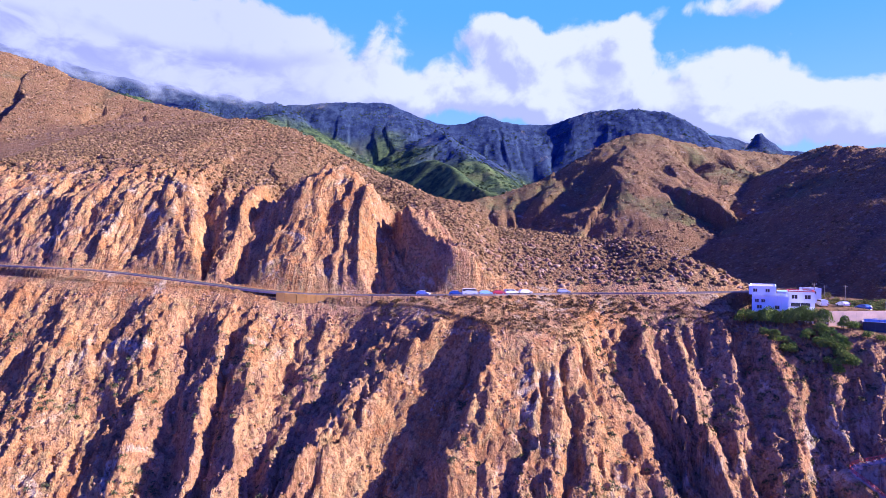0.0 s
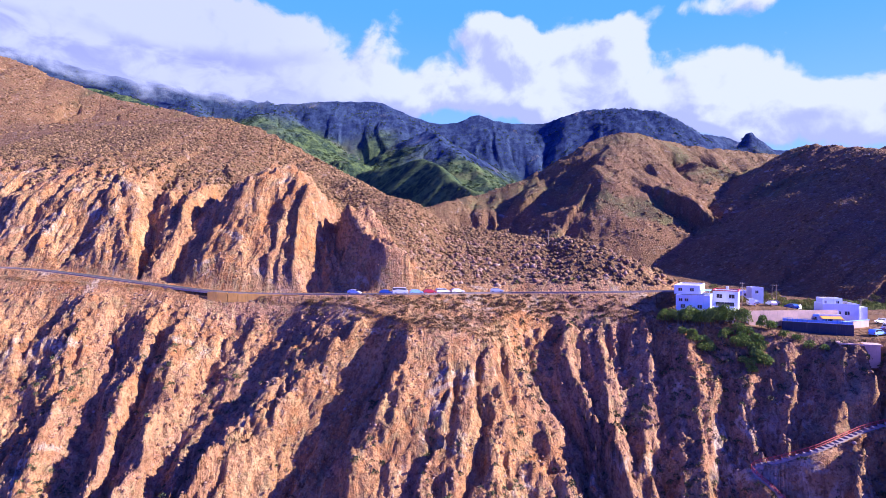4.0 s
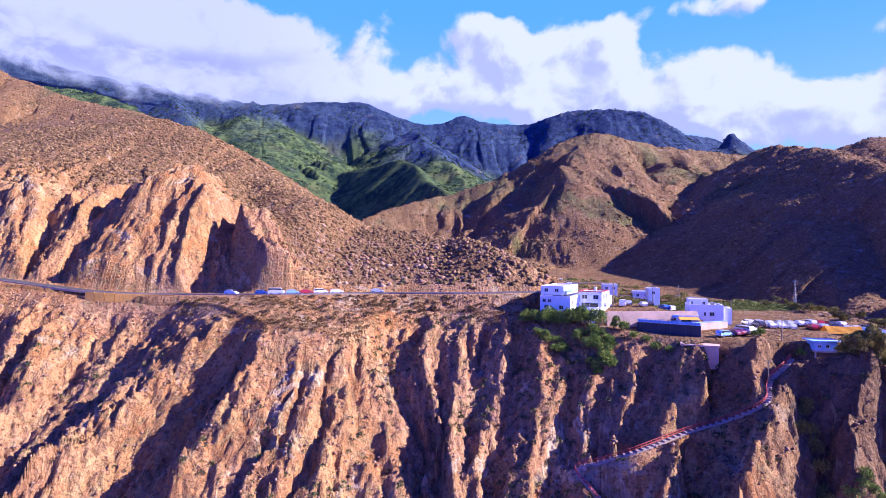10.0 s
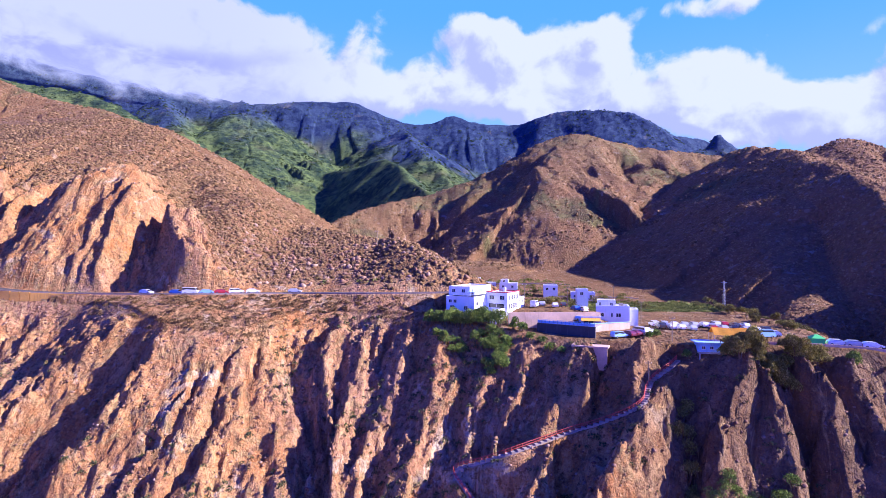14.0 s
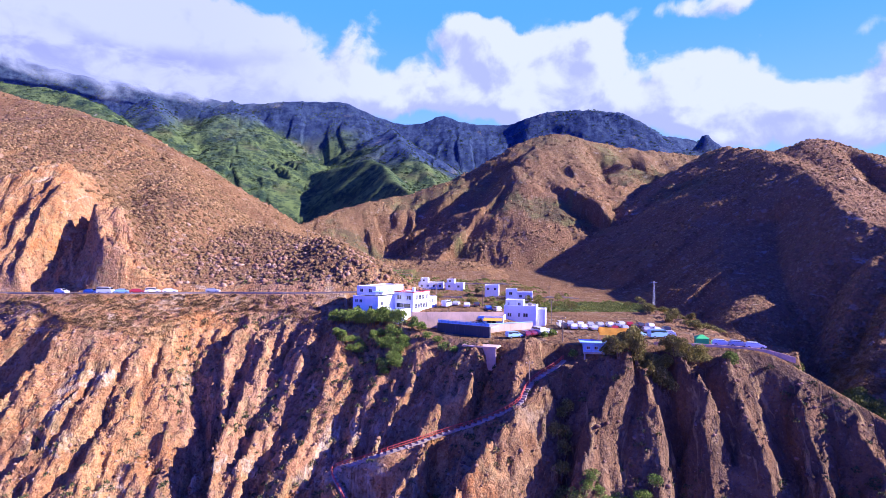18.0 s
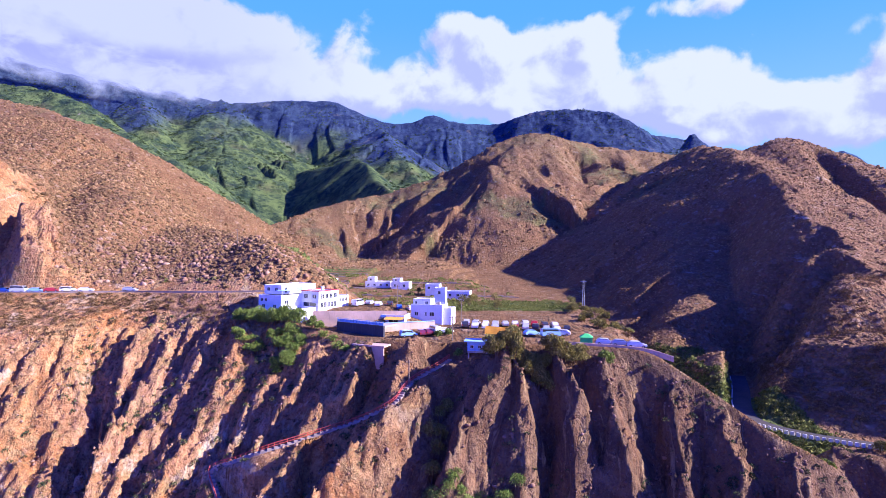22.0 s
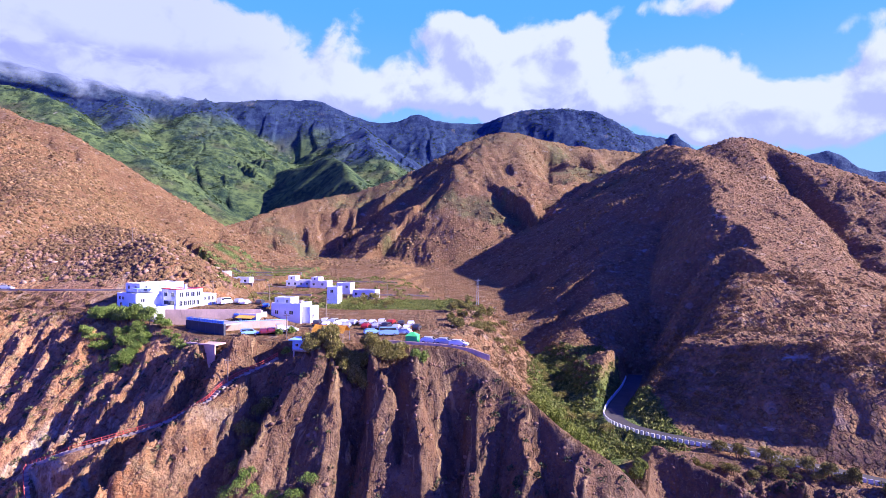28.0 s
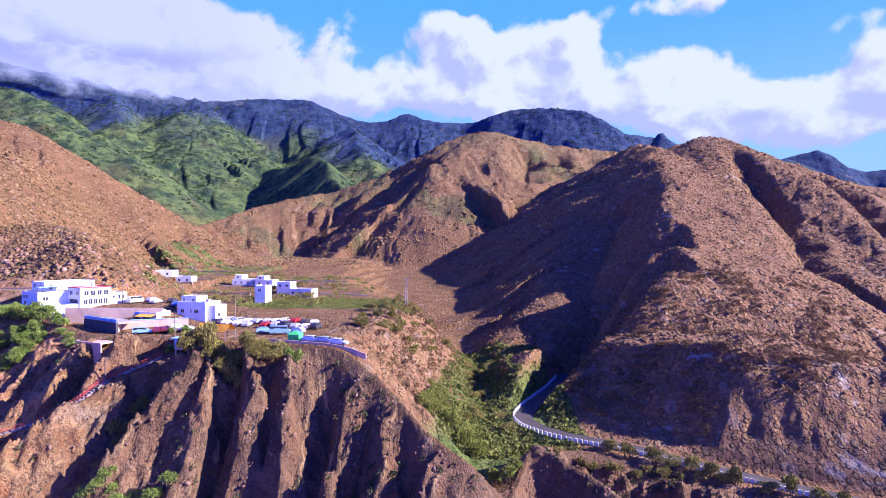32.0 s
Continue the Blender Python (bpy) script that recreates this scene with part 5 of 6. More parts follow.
# beside the coast road
for kind, colour, x, y, rz in (("hatch", "white", -6, 173.6, -14), ("hatch", "blue", 4, 172.0, -8), ("van", "white", 8.2, 172.0, 0), ("hatch", "light blue", 13.0, 172.6, 12), ("suv", "white", 21, 175.0, 16),
                               ("hatch", "white", 25.6, 176.4, 16), ("hatch", "silver", 38, 178.6, 2), ("hatch", "red", 17, 173.6, 14)):
    park(kind, colour, x, y, rz)
# parking bay below the flat house
for kind, colour, x, y, rz in (("suv", "light blue", 127.4, 139.2, 24), ("hatch", "maroon", 130.3, 140.8, 110), ("hatch", "maroon", 131.9, 141.5, 112), ("van", "white", 133.8, 142.4, 112), ("hatch", "white", 136.3, 142.6, 20)):
    park(kind, colour, x, y, rz)
# car park on the terrace
_cars = random.Random(5)
for i in range(11):
    for j, yy in enumerate((149.5, 156.0)):
        if _cars.random() < 0.82:
            park(_cars.choice(("hatch", "hatch", "suv")), _cars.choice(("white", "white", "white", "silver", "silver", "dark grey", "red", "dark grey")), 141.5 + i * 2.6 + j * 0.7, yy - i * 0.25 + _cars.uniform(-0.4, 0.4), 84 + _cars.uniform(-6, 6))
park("van", "light blue", 161.4, 136.5, 8), park("hatch", "light blue", 157.2, 138.5, 20), park("hatch", "white", 164.6, 139.2, 160)
for kind, colour, x, y in (("hatch", "white", 171.4, 126.0), ("hatch", "silver", 174.6, 125.0), ("hatch", "white", 177.6, 124.0)):
    park(kind, colour, x, y, -14)
# yard behind the villa
for i, (kind, colour) in enumerate((("van", "white"), ("hatch", "silver"), ("hatch", "white"), ("hatch", "dark grey"), ("hatch", "blue"), ("suv", "white"))):
    park(kind, colour, 111 + i * 3.0, 166 + (i % 2) * 4.0, 70 + i * 7)


# ---- roads ----
def ribbon(name, line, w0, w1, lift, mat, label, category, thick=0.25):
    """A strip laid along a line, from w0 to w1 off its middle (left is positive)."""
    p = np.array(line)
    t = np.gradient(p[:, :2], axis=0)
    t /= np.linalg.norm(t, axis=1)[:, None]
    nrm = np.stack([-t[:, 1], t[:, 0]], -1)
    bm = bmesh.new()
    rows = []
    for q, n in zip(p, nrm):
        rows.append([bm.verts.new((q[0] + n[0] * w, q[1] + n[1] * w, q[2] + lift + dz)) for w, dz in ((w0, 0), (w1, 0), (w1, -thick), (w0, -thick))])
    for a, b in zip(rows[:-1], rows[1:]):
        for i in range(4):
            j = (i + 1) % 4
            bm.faces.new((a[j], a[i], b[i], b[j]))
    bm.faces.new(rows[0])
    bm.faces.new(rows[-1][::-1])
    bmesh.ops.recalc_face_normals(bm, faces=bm.faces[:])
    ob = mesh_object(name, bm, mat)
    return tagged(ob, label, category, kind="structure")


road_line = ROAD.copy()
ribbon("road_coast", road_line, -2.9, 2.9, 0.12, M_ASPHALT, "narrow grey asphalt road cut into the cliff", "road", 0.5)
ribbon("kerb_coast", road_line, -3.1, -2.905, 0.38, M_STONE, "low stone parapet along the outer road edge", "kerb", 0.7)
# the valley road
ribbon("road_valley", VALLEY, -2.4, 2.6, 0.15, M_ASPHALT, "winding grey asphalt valley road", "road", 1.2)
ribbon("edge_terrace", curve_through([(157, 127.4, 39.3), (166, 124.6, 39.4), (178, 122.1, 38.8), (184, 120.0, 37.4)], 6), -0.12, 0.12, 0.42, M_CREAM, "low pale wall along the terrace edge", "kerb", 1.2)


def barrier(line, off):
    """White barrier blocks along the valley road, with gaps between."""
    p = np.array(line)
    t = np.gradient(p[:, :2], axis=0)
    t /= np.linalg.norm(t, axis=1)[:, None]
    seg = np.r_[0, np.cumsum(np.linalg.norm(np.diff(p, axis=0), axis=1))]
    b = thing("road_barrier", 0, 0, 0, 0, "line of white-painted concrete barrier blocks", "barrier")
    proto = None
    for s in np.arange(6, seg[-1] - 4, 1.25):
        q = [np.interp(s, seg, p[:, i]) for i in range(3)]
        tx, ty = np.interp(s, seg, t[:, 0]), np.interp(s, seg, t[:, 1])
        if proto is None:
            proto = mesh_object("barrier_block", box(-0.45, 0.45, -0.16, 0.16, -0.5, 0.75, bevel=0.04), M_KERB, b)
            ob = proto
        else:
            ob = new("barrier_block", proto.data)
            ob.parent = b
        ob.matrix_local = pose(q[0] + ty * off, q[1] - tx * off, q[2] + 0.2, 0, 0, math.degrees(math.atan2(ty, tx)))


barrier(VALLEY, 2.75)


def yellow_wall():
    w = thing("roadside_wall", 0, 0, 0, 0, "ochre retaining wall below the coast road", "wall")
    p = ROAD[(ROAD[:, 0] > -52) & (ROAD[:, 0] < -20)]
    t = np.gradient(p[:, :2], axis=0)
    t /= np.linalg.norm(t, axis=1)[:, None]
    for a, b, ta in zip(p[:-1], p[1:], t[:-1]):
        n = float(np.linalg.norm((b - a)[:2])) - 0.03
        ob = part("panel", box(0, n, -0.25, 0.25, -3.2, 0.1, bevel=0.03), M_OCHRE, w)
        ob.matrix_local = pose(a[0] + ta[1] * 3.5, a[1] - ta[0] * 3.5, a[2], 0, 0, math.degrees(math.atan2(b[1] - a[1], b[0] - a[0])))


yellow_wall()


# ---- stepped path down the cliff ----
def cliff_path():
    pts = PATH
    w = thing("cliff_path", 0, 0, 0, 0, "narrow concrete path with steps and red railing", "path")
    for a, b in zip(pts[:-1], pts[1:]):
        n = float(np.linalg.norm((b - a)[:2]))
        rz = math.degrees(math.atan2(b[1] - a[1], b[0] - a[0]))
        rise = math.degrees(math.atan2(b[2] - a[2], n))
        z = float(a[2])
        ob = part("step", box(0, n + 0.1, -0.5, 0.5, -1.2, 0.1, bevel=0.02), M_STONE, w)
        ob.matrix_local = pose(a[0], a[1], z, 0, 0, rz)
        bm = bmesh.new()
        tube(bm, (0, -0.45, 0.05), (0, -0.45, 1.15), 0.05, sides=6)
        post = part("post", bm, M_REDRAIL, w)
        post.matrix_local = pose(a[0], a[1], z, 0, 0, rz)
        bm = bmesh.new()
        for h in (0.6, 1.1):
            tube(bm, (a[0], a[1], z + h), (b[0], b[1], float(b[2]) + h), 0.07, sides=6)
        part("rail", moved(bm, Matrix.Translation((0.45 * math.sin(radians(rz)), -0.45 * math.cos(radians(rz)), 0))), M_REDRAIL, w, "red painted rail")


cliff_path()


# ---- poles ----
def lattice_pole(x, y, hgt):
    z = ground_at(x, y)
    t = thing("lattice_mast", x, y, z, 0, "tall grey steel lattice mast", "mast")
    r = 0.38
    for i, (a, b) in enumerate(((-r, -r), (r, -r), (r, r), (-r, r))):
        bm = bmesh.new()
        tube(bm, (a, b, -0.5), (a * 0.45, b * 0.45, hgt), 0.06, 0.04, 6)
        part("leg", bm, M_POLE, t)
    for i in range(int(hgt / 0.9)):
        f0, f1 = 1 - 0.55 * i * 0.9 / hgt, 1 - 0.55 * (i + 1) * 0.9 / hgt
        bm = bmesh.new()
        s = 1 if i % 2 else -1
        tube(bm, (-r * f0 * s, -r * f0, i * 0.9), (r * f1 * s, -r * f1, (i + 1) * 0.9), 0.025, sides=5)
        tube(bm, (r * f0, -r * f0 * s, i * 0.9), (r * f1, r * f1 * s, (i + 1) * 0.9), 0.025, sides=5)
        part("brace", bm, M_POLE, t)
    bm = bmesh.new()
    slab(bm, -1.1, 1.1, -0.06, 0.06, hgt - 0.6, hgt - 0.45)
    part("crossarm", bm, M_POLE, t)


def wood_pole(x, y, hgt):
    z = ground_at(x, y)
    t = thing("utility_pole", x, y, z, 0, "weathered wooden utility pole with crossarm", "pole", "utility poles")
    bm = bmesh.new()
    tube(bm, (0, 0, -0.6), (0, 0, hgt), 0.13, 0.09, 10)
    part("post", bm, M_WOODPOLE, t)
    part("crossarm", box(-0.7, 0.7, -0.05, 0.05, hgt - 0.5, hgt - 0.38), M_WOODPOLE, t)
    for u in (-0.6, 0, 0.6):
        bm = bmesh.new()
        tube(bm, (u, 0, hgt - 0.38), (u, 0, hgt - 0.2), 0.04, sides=6)
        part("insulator", bm, M_KERB, t)


lattice_pole(186.5, 207, 10.5)
for x, y, hgt in ((193, 210, 6.0), (152, 226, 6.5), (138, 133.4, 6.0), (122, 172, 6.5), (108, 165, 7.0), (141, 163, 6.5), (60, 210, 6), (128.6, 122.5, 5.5)):
    wood_pole(x, y, hgt)


# ---- rocks and plants ----
def ico(sub):
    bm = bmesh.new()
    bmesh.ops.create_icosphere(bm, subdivisions=sub, radius=1.0)
    v = np.array([q.co[:] for q in bm.verts])
    f = np.array([[q.index for q in g.verts] for g in bm.faces])
    bm.free()
    return v, f


def lump(sub, seed, amount, squash):
    """A rough stone or dense cushion shape."""
    v, f = ico(sub)
    r = 1 + amount * (fbm(v[:, 0] * 1.4 + seed * 7.1, v[:, 1] * 1.4 + v[:, 2] * 2.3, 3, seed) + 0.5 * np.random.RandomState(seed).uniform(-1, 1, len(v)) * amount)
    return v * r[:, None] * np.array([1, 1, squash]), f


def tuft(count, seed, size, squash, twig=0.0):
    """A crown of many small leaf sprays set all over a dome."""
    r = np.random.RandomState(seed)
    d = r.normal(size=(count, 3))
    d /= np.linalg.norm(d, axis=1)[:, None]
    d[:, 2] = np.abs(d[:, 2]) * 1.0 - 0.15
    c = d * (0.55 + 0.45 * r.rand(count, 1) ** 0.6) * np.array([1, 1, squash])
    lumps = 1 + 0.35 * gnoise(d[:, 0] * 2 + seed, d[:, 1] * 2 + d[:, 2], seed)
    c *= lumps[:, None]
    a = d + 0.6 * r.normal(size=(count, 3))
    a /= np.linalg.norm(a, axis=1)[:, None]
    b = np.cross(a, r.normal(size=(count, 3)))
    b /= np.linalg.norm(b, axis=1)[:, None]
    s = size * r.uniform(0.6, 1.4, (count, 1))
    v = np.stack([c - b * s * 0.6, c + b * s * 0.6, c + a * s * 1.2], 1).reshape(-1, 3)
    return v, np.arange(count * 3).reshape(-1, 3)


def scatter(name, shapes, places, sizes, mat, label, category, kind="stuff", smooth=False):
    """One mesh of many copies of the given shapes."""
    r = np.random.RandomState(len(places))
    vs, fs, off = [], [], 0
    pick = r.randint(0, len(shapes), len(places))
    for i, (v, f) in enumerate(shapes):
        idx = np.where(pick == i)[0]
        if not len(idx):
            continue
        a = r.uniform(0, 6.283, len(idx))
        ca, sa = np.cos(a)[:, None], np.sin(a)[:, None]
        sc = sizes[idx][:, None]
        x = (v[None, :, 0] * ca - v[None, :, 1] * sa) * sc + places[idx, 0:1]
        y = (v[None, :, 0] * sa + v[None, :, 1] * ca) * sc + places[idx, 1:2]
        z = v[None, :, 2] * sc * r.uniform(0.8, 1.25, (len(idx), 1)) + places[idx, 2:3]
        vs.append(np.stack([x, y, z], -1).reshape(-1, 3))
        fs.append((f[None] + (np.arange(len(idx)) * len(v))[:, None, None] + off).reshape(-1, 3))
        off += len(idx) * len(v)
    vs, fs = np.concatenate(vs).astype(np.float32), np.concatenate(fs).astype(np.int32)
    me = bpy.data.meshes.new(name)
    me.vertices.add(len(vs))
    me.vertices.foreach_set("co", vs.ravel())
    me.loops.add(fs.size)
    me.loops.foreach_set("vertex_index", fs.ravel())
    me.polygons.add(len(fs))
    me.polygons.foreach_set("loop_start", np.arange(0, fs.size, 3, dtype=np.int32))
    if smooth:
        me.polygons.foreach_set("use_smooth", np.ones(len(fs), dtype=bool))
    me.update(calc_edges=True)
    me.materials.append(mat)
    return tagged(new(name, me), label, category, kind=kind)


def spread(count, x0, x1, y0, y1, seed, keep):
    """Places on the ground inside a rectangle, kept by a test on (x, y, z)."""
    r = np.random.RandomState(seed)
    x, y = r.uniform(x0, x1, count), r.uniform(y0, y1, count)
    z = heights(x, y)
    m = keep(x, y, z, r)
    return np.stack([x, y, z], -1)[m]


def island_mat(name, cols, rough=0.9, scale=0.35, leafy=False):
    """Stone or foliage whose pieces differ one from another."""
    k = Nodes(name)
    rnd = k.n("ShaderNodeNewGeometry").outputs["Random Per Island"]
    c = k.mix(k.ramp(rnd, 0.0, 0.6), cols[0], cols[1])
    c = k.mix(k.ramp(rnd, 0.55, 1.0), c, cols[2])
    c = k.mix(k.math("MULTIPLY", k.ramp(k.noise(k.where(), scale, 4), 0.4, 0.65), 0.5), c, cols[0])
    if leafy:
        k.bump(k.noise(k.where(), 3.5, 4, 0.7), 1.0, 0.9)
    return k.done(c, rough, 0, 0.15)


M_SCRUB = island_mat("dry_scrub", ((0.14, 0.088, 0.038), (0.27, 0.165, 0.067), (0.43, 0.275, 0.12)), scale=0.05, leafy=True)
M_SCRUBD = island_mat("grey_scrub", ((0.20, 0.115, 0.05), (0.32, 0.195, 0.085), (0.44, 0.285, 0.13)), scale=0.05, leafy=True)
M_SHRUB = island_mat("ochre_shrubs", ((0.24, 0.14, 0.06), (0.40, 0.245, 0.105), (0.56, 0.38, 0.18)), scale=0.05, leafy=True)
M_SCRUBG = island_mat("green_scrub", ((0.045, 0.06, 0.025), (0.10, 0.11, 0.04), (0.17, 0.15, 0.06)), scale=0.05)
M_LEAF = island_mat("leaves", ((0.09, 0.14, 0.02), (0.20, 0.27, 0.045), (0.34, 0.40, 0.09)))
M_OLIVE = island_mat("olive_leaves", ((0.13, 0.12, 0.025), (0.28, 0.245, 0.06), (0.46, 0.385, 0.12)))
M_REED = island_mat("reeds", ((0.11, 0.13, 0.025), (0.22, 0.24, 0.05), (0.36, 0.35, 0.10)), scale=0.1)
M_REEDY = island_mat("cane", ((0.12, 0.15, 0.02), (0.25, 0.28, 0.05), (0.40, 0.40, 0.10)))
M_FOREST = island_mat("forest", ((0.02, 0.04, 0.018), (0.05, 0.085, 0.025), (0.11, 0.14, 0.04)), scale=0.01)
M_BOULDER = island_mat("boulders", ((0.18, 0.10, 0.06), (0.28, 0.16, 0.09), (0.38, 0.26, 0.17)), scale=0.8)

M_DARKSTONE = island_mat("dark_stones", ((0.13, 0.07, 0.045), (0.20, 0.115, 0.07), (0.29, 0.18, 0.115)), scale=0.8)
stones = [lump(1, i, 0.8, 0.7) for i in range(8)]
stones = [(v * np.array([1.25, 0.8, 1.0]), f) for v, f in stones]
cushions = [lump(1, 20 + i, 0.35, 0.75) for i in range(4)]
mounds = [tuft(110, 80 + i, 0.2, 0.8) for i in range(5)]
sprays = [tuft(40, 40 + i, 0.36, 0.8) for i in range(5)]


def rim_side(x, y):
    d, side, s, c = along(x, y, RIM)
    return d * side


# scrub on the slope above the road
def above_road(x, y, z, r):
    rd, rs, s, c = along(x, y, ROAD)
    n = fbm(x / 20, y / 20, 3, 5)
    return (((rd > np.where(x < rock_edge(y) + 2, 46 + 25 * n, 8)) & (rs > 0)) | (x > 62)) & (rim_side(x, y) > 14) & (z > 46) & (r.rand(len(x)) < 0.75 + 0.5 * n)


p = spread(26000, -230, 105, 178, 350, 11, above_road)
scatter("hill_scrub", cushions, p, np.random.RandomState(1).uniform(0.35, 1.05, len(p)), M_SCRUB, "dry brown scrub bushes covering the hillside", "scrub", smooth=True)


def right_hill(x, y, z, r):
    return (rim_side(x, y) > 22) & (x > 190 + 0.25 * (y - 150)) & (z > 15) & (np.hypot(x - 226, y - 165) > 14) & (r.rand(len(x)) < 0.75 + 0.6 * fbm(x / 25, y / 25, 3, 6))


p = spread(30000, 195, 470, 135, 470, 12, right_hill)
scatter("slope_scrub", cushions, p, np.random.RandomState(2).uniform(0.25, 0.72, len(p)), M_SCRUBD, "rounded brown and grey scrub on the dark slope", "scrub", smooth=True)
p = spread(20000, -420, 520, 350, 760, 13, lambda x, y, z, r: (z > 45) & (r.rand(len(x)) < 0.6 + 1.0 * fbm(x / 40, y / 40, 3, 7)))
scatter("middle_scrub", cushions, p, np.random.RandomState(3).uniform(0.5, 1.5, len(p)), M_SCRUB, "low dry scrub on the middle hills", "scrub", smooth=True)
p = spread(12000, -900, 620, 780, 1390, 14, lambda x, y, z, r: (r.rand(len(x)) < 0.55 + 1.1 * fbm(x / 60, y / 60, 3, 8)) & (np.hypot(x + 60, (y - 880) / 1.5) > 110))
scatter("far_forest", sprays, p, np.random.RandomState(4).uniform(1.2, 3.0, len(p)), M_FOREST, "dense green woodland on the far mountains", "forest")
# rounded shrubs close together on the slope over the valley road
p = spread(4600, 236, 340, 136, 215, 33, lambda x, y, z, r: (rim_side(x, y) > 10) & (z > 15.5) & (along(x, y, VALLEY)[0] > 5) & (r.rand(len(x)) < 0.35 + 1.8 * fbm(x / 14, y / 14, 3, 12)))
scatter("slope_shrubs", mounds, p, np.random.RandomState(43).uniform(0.55, 1.3, len(p)), M_SHRUB, "large rounded ochre shrubs on the slope over the valley road", "scrub", smooth=True)
p = spread(1900, 174, 222, 134, 232, 34, lambda x, y, z, r: (z > 19) & (z < 39.0) & ((x > 184) | (z < 37.8)) & (rim_side(x, y) > 0.5) & (r.rand(len(x)) < 0.5 + 0.9 * fbm(x / 9, y / 9, 3, 13)))
scatter("bank_shrubs", mounds, p, np.random.RandomState(44).uniform(0.6, 1.4, len(p)), M_SHRUB, "tangled ochre shrubs on the bank beside the village field", "scrub", smooth=True)
# loose rock and sparse tufts on the cliff
p = spread(30000, -130, 112, 92, 182, 15, lambda x, y, z, r: (rim_side(x, y) < -1) & (r.rand(len(x)) < 0.42 + 0.9 * fbm(x / 12, y / 12, 3, 9)))
scatter("cliff_rubble", stones, p, np.random.RandomState(5).uniform(0.1, 0.3, len(p)) * np.random.RandomState(6).uniform(0.4, 1.9, len(p)), M_BOULDER, "loose orange and grey rocks on the cliff", "rocks")
p = spread(20000, 112, 290, 88, 150, 25, lambda x, y, z, r: (rim_side(x, y) < -1) & (r.rand(len(x)) < 0.42 + 0.9 * fbm(x / 12, y / 12, 3, 9)))
scatter("spur_rubble", stones, p, np.random.RandomState(15).uniform(0.1, 0.3, len(p)) * np.random.RandomState(16).uniform(0.4, 1.9, len(p)), M_DARKSTONE, "loose dark brown stones on the ashy spurs", "rocks")
p = spread(20000, -130, 290, 92, 182, 16, lambda x, y, z, r: (rim_side(x, y) < np.where(x < 40, -14, -0.5)) & (r.rand(len(x)) < 0.08 + 1.4 * fbm(x / 16, y / 16, 4, 10) + 0.15 * (x > 35) * (x < 110)))
scatter("cliff_tufts", sprays, p, np.random.RandomState(7).uniform(0.25, 0.85, len(p)), M_SCRUBG, "sparse grey-green tufts on the cliff face", "scrub")
p = spread(5000, -130, 60, 178, 230, 17, lambda x, y, z, r: (rim_side(x, y) > 4) & (along(x, y, ROAD)[0] < 30) & (along(x, y, ROAD)[0] > 4.5))
scatter("roadcut_rubble", stones, p, np.random.RandomState(8).uniform(0.1, 0.4, len(p)), M_BOULDER, "broken rock on the bank over the road", "rocks")


# dry tufts between the road and the brow
p = spread(3600, -20, 84, 146, 182, 18, lambda x, y, z, r: (rim_side(x, y) > -3) & (along(x, y, ROAD)[1] < 0) & (along(x, y, ROAD)[0] > 4) & (r.rand(len(x)) < 0.6 + fbm(x / 9, y / 9, 2, 4)))
scatter("verge_tufts", sprays, p, np.random.RandomState(9).uniform(0.25, 0.75, len(p)), M_SCRUB, "dry grass tufts below the coast road", "scrub")


p = spread(1500, 10, 104, 176, 225, 19, lambda x, y, z, r: (rim_side(x, y) > 20) & (z > 46) & (along(x, y, ROAD)[0] > 6) & (r.rand(len(x)) < 0.3 + 1.5 * fbm(x / 12, y / 12, 3, 14)))
scatter("hill_boulders", stones, p, np.random.RandomState(10).uniform(0.3, 1.1, len(p)), M_BOULDER, "tumbled pale boulders on the slope over the village", "rocks")


# ---- single bushes and trees ----
M_BARK = worn("bark", (0.16, 0.11, 0.07), 0.95)


def bush(name, x, y, z, r, hgt, mat, label, seed, leaves=620, leaf=0.16, group=""):
    """Stems and a ragged crown of leaf sprays."""
    t = thing(name, x, y, z, 0, label, "tree" if name == "tree" else "bush", group)
    rr = np.random.RandomState(seed)
    n = 4
    for i in range(n):
        a, l = i * 6.283 / n + rr.rand(), rr.uniform(0.3, 0.6)
        bm = bmesh.new()
        tube(bm, (0, 0, -1.0), (0.25 * r * math.cos(a), 0.25 * r * math.sin(a), hgt * 0.35), 0.05 * hgt / 2 + 0.05, 0.07, 6)
        tube(bm, (0.25 * r * math.cos(a), 0.25 * r * math.sin(a), hgt * 0.35), (l * r * math.cos(a), l * r * math.sin(a), hgt * 0.75), 0.07, 0.03, 5)
        part("stem", bm, M_BARK, t)
    vs, fs, off = [], [], 0
    for i in range(7):
        a, q = rr.uniform(0, 6.283), rr.uniform(0.0, 0.65)
        v, f = tuft(leaves // 4, seed * 13 + i, leaf * 1.5 / r, 0.85)
        v = v * np.array([r * 0.55, r * 0.55, hgt * 0.42]) * rr.uniform(0.7, 1.15) + np.array([q * r * math.cos(a), q * r * math.sin(a), hgt * rr.uniform(0.3, 0.72)])
        vs.append(v), fs.append(f + off)
        off += len(v)
    me = bpy.data.meshes.new("crown")
    me.from_pydata(np.concatenate(vs).tolist(), [], np.concatenate(fs).tolist())
    me.materials.append(mat)
    ob = new("crown", me)
    ob.parent = t
    return t


def thicket(name, mat, label, group, spots, seed, leaf=0.18, leaves=620):
    for i, (x, y, r, hgt) in enumerate(spots):
        bush(name, x, y, ground_at(x, y) - 0.3, r, hgt, mat, label, seed + i, leaves, leaf, group)


# green bushes below the villa
_r = random.Random(21)
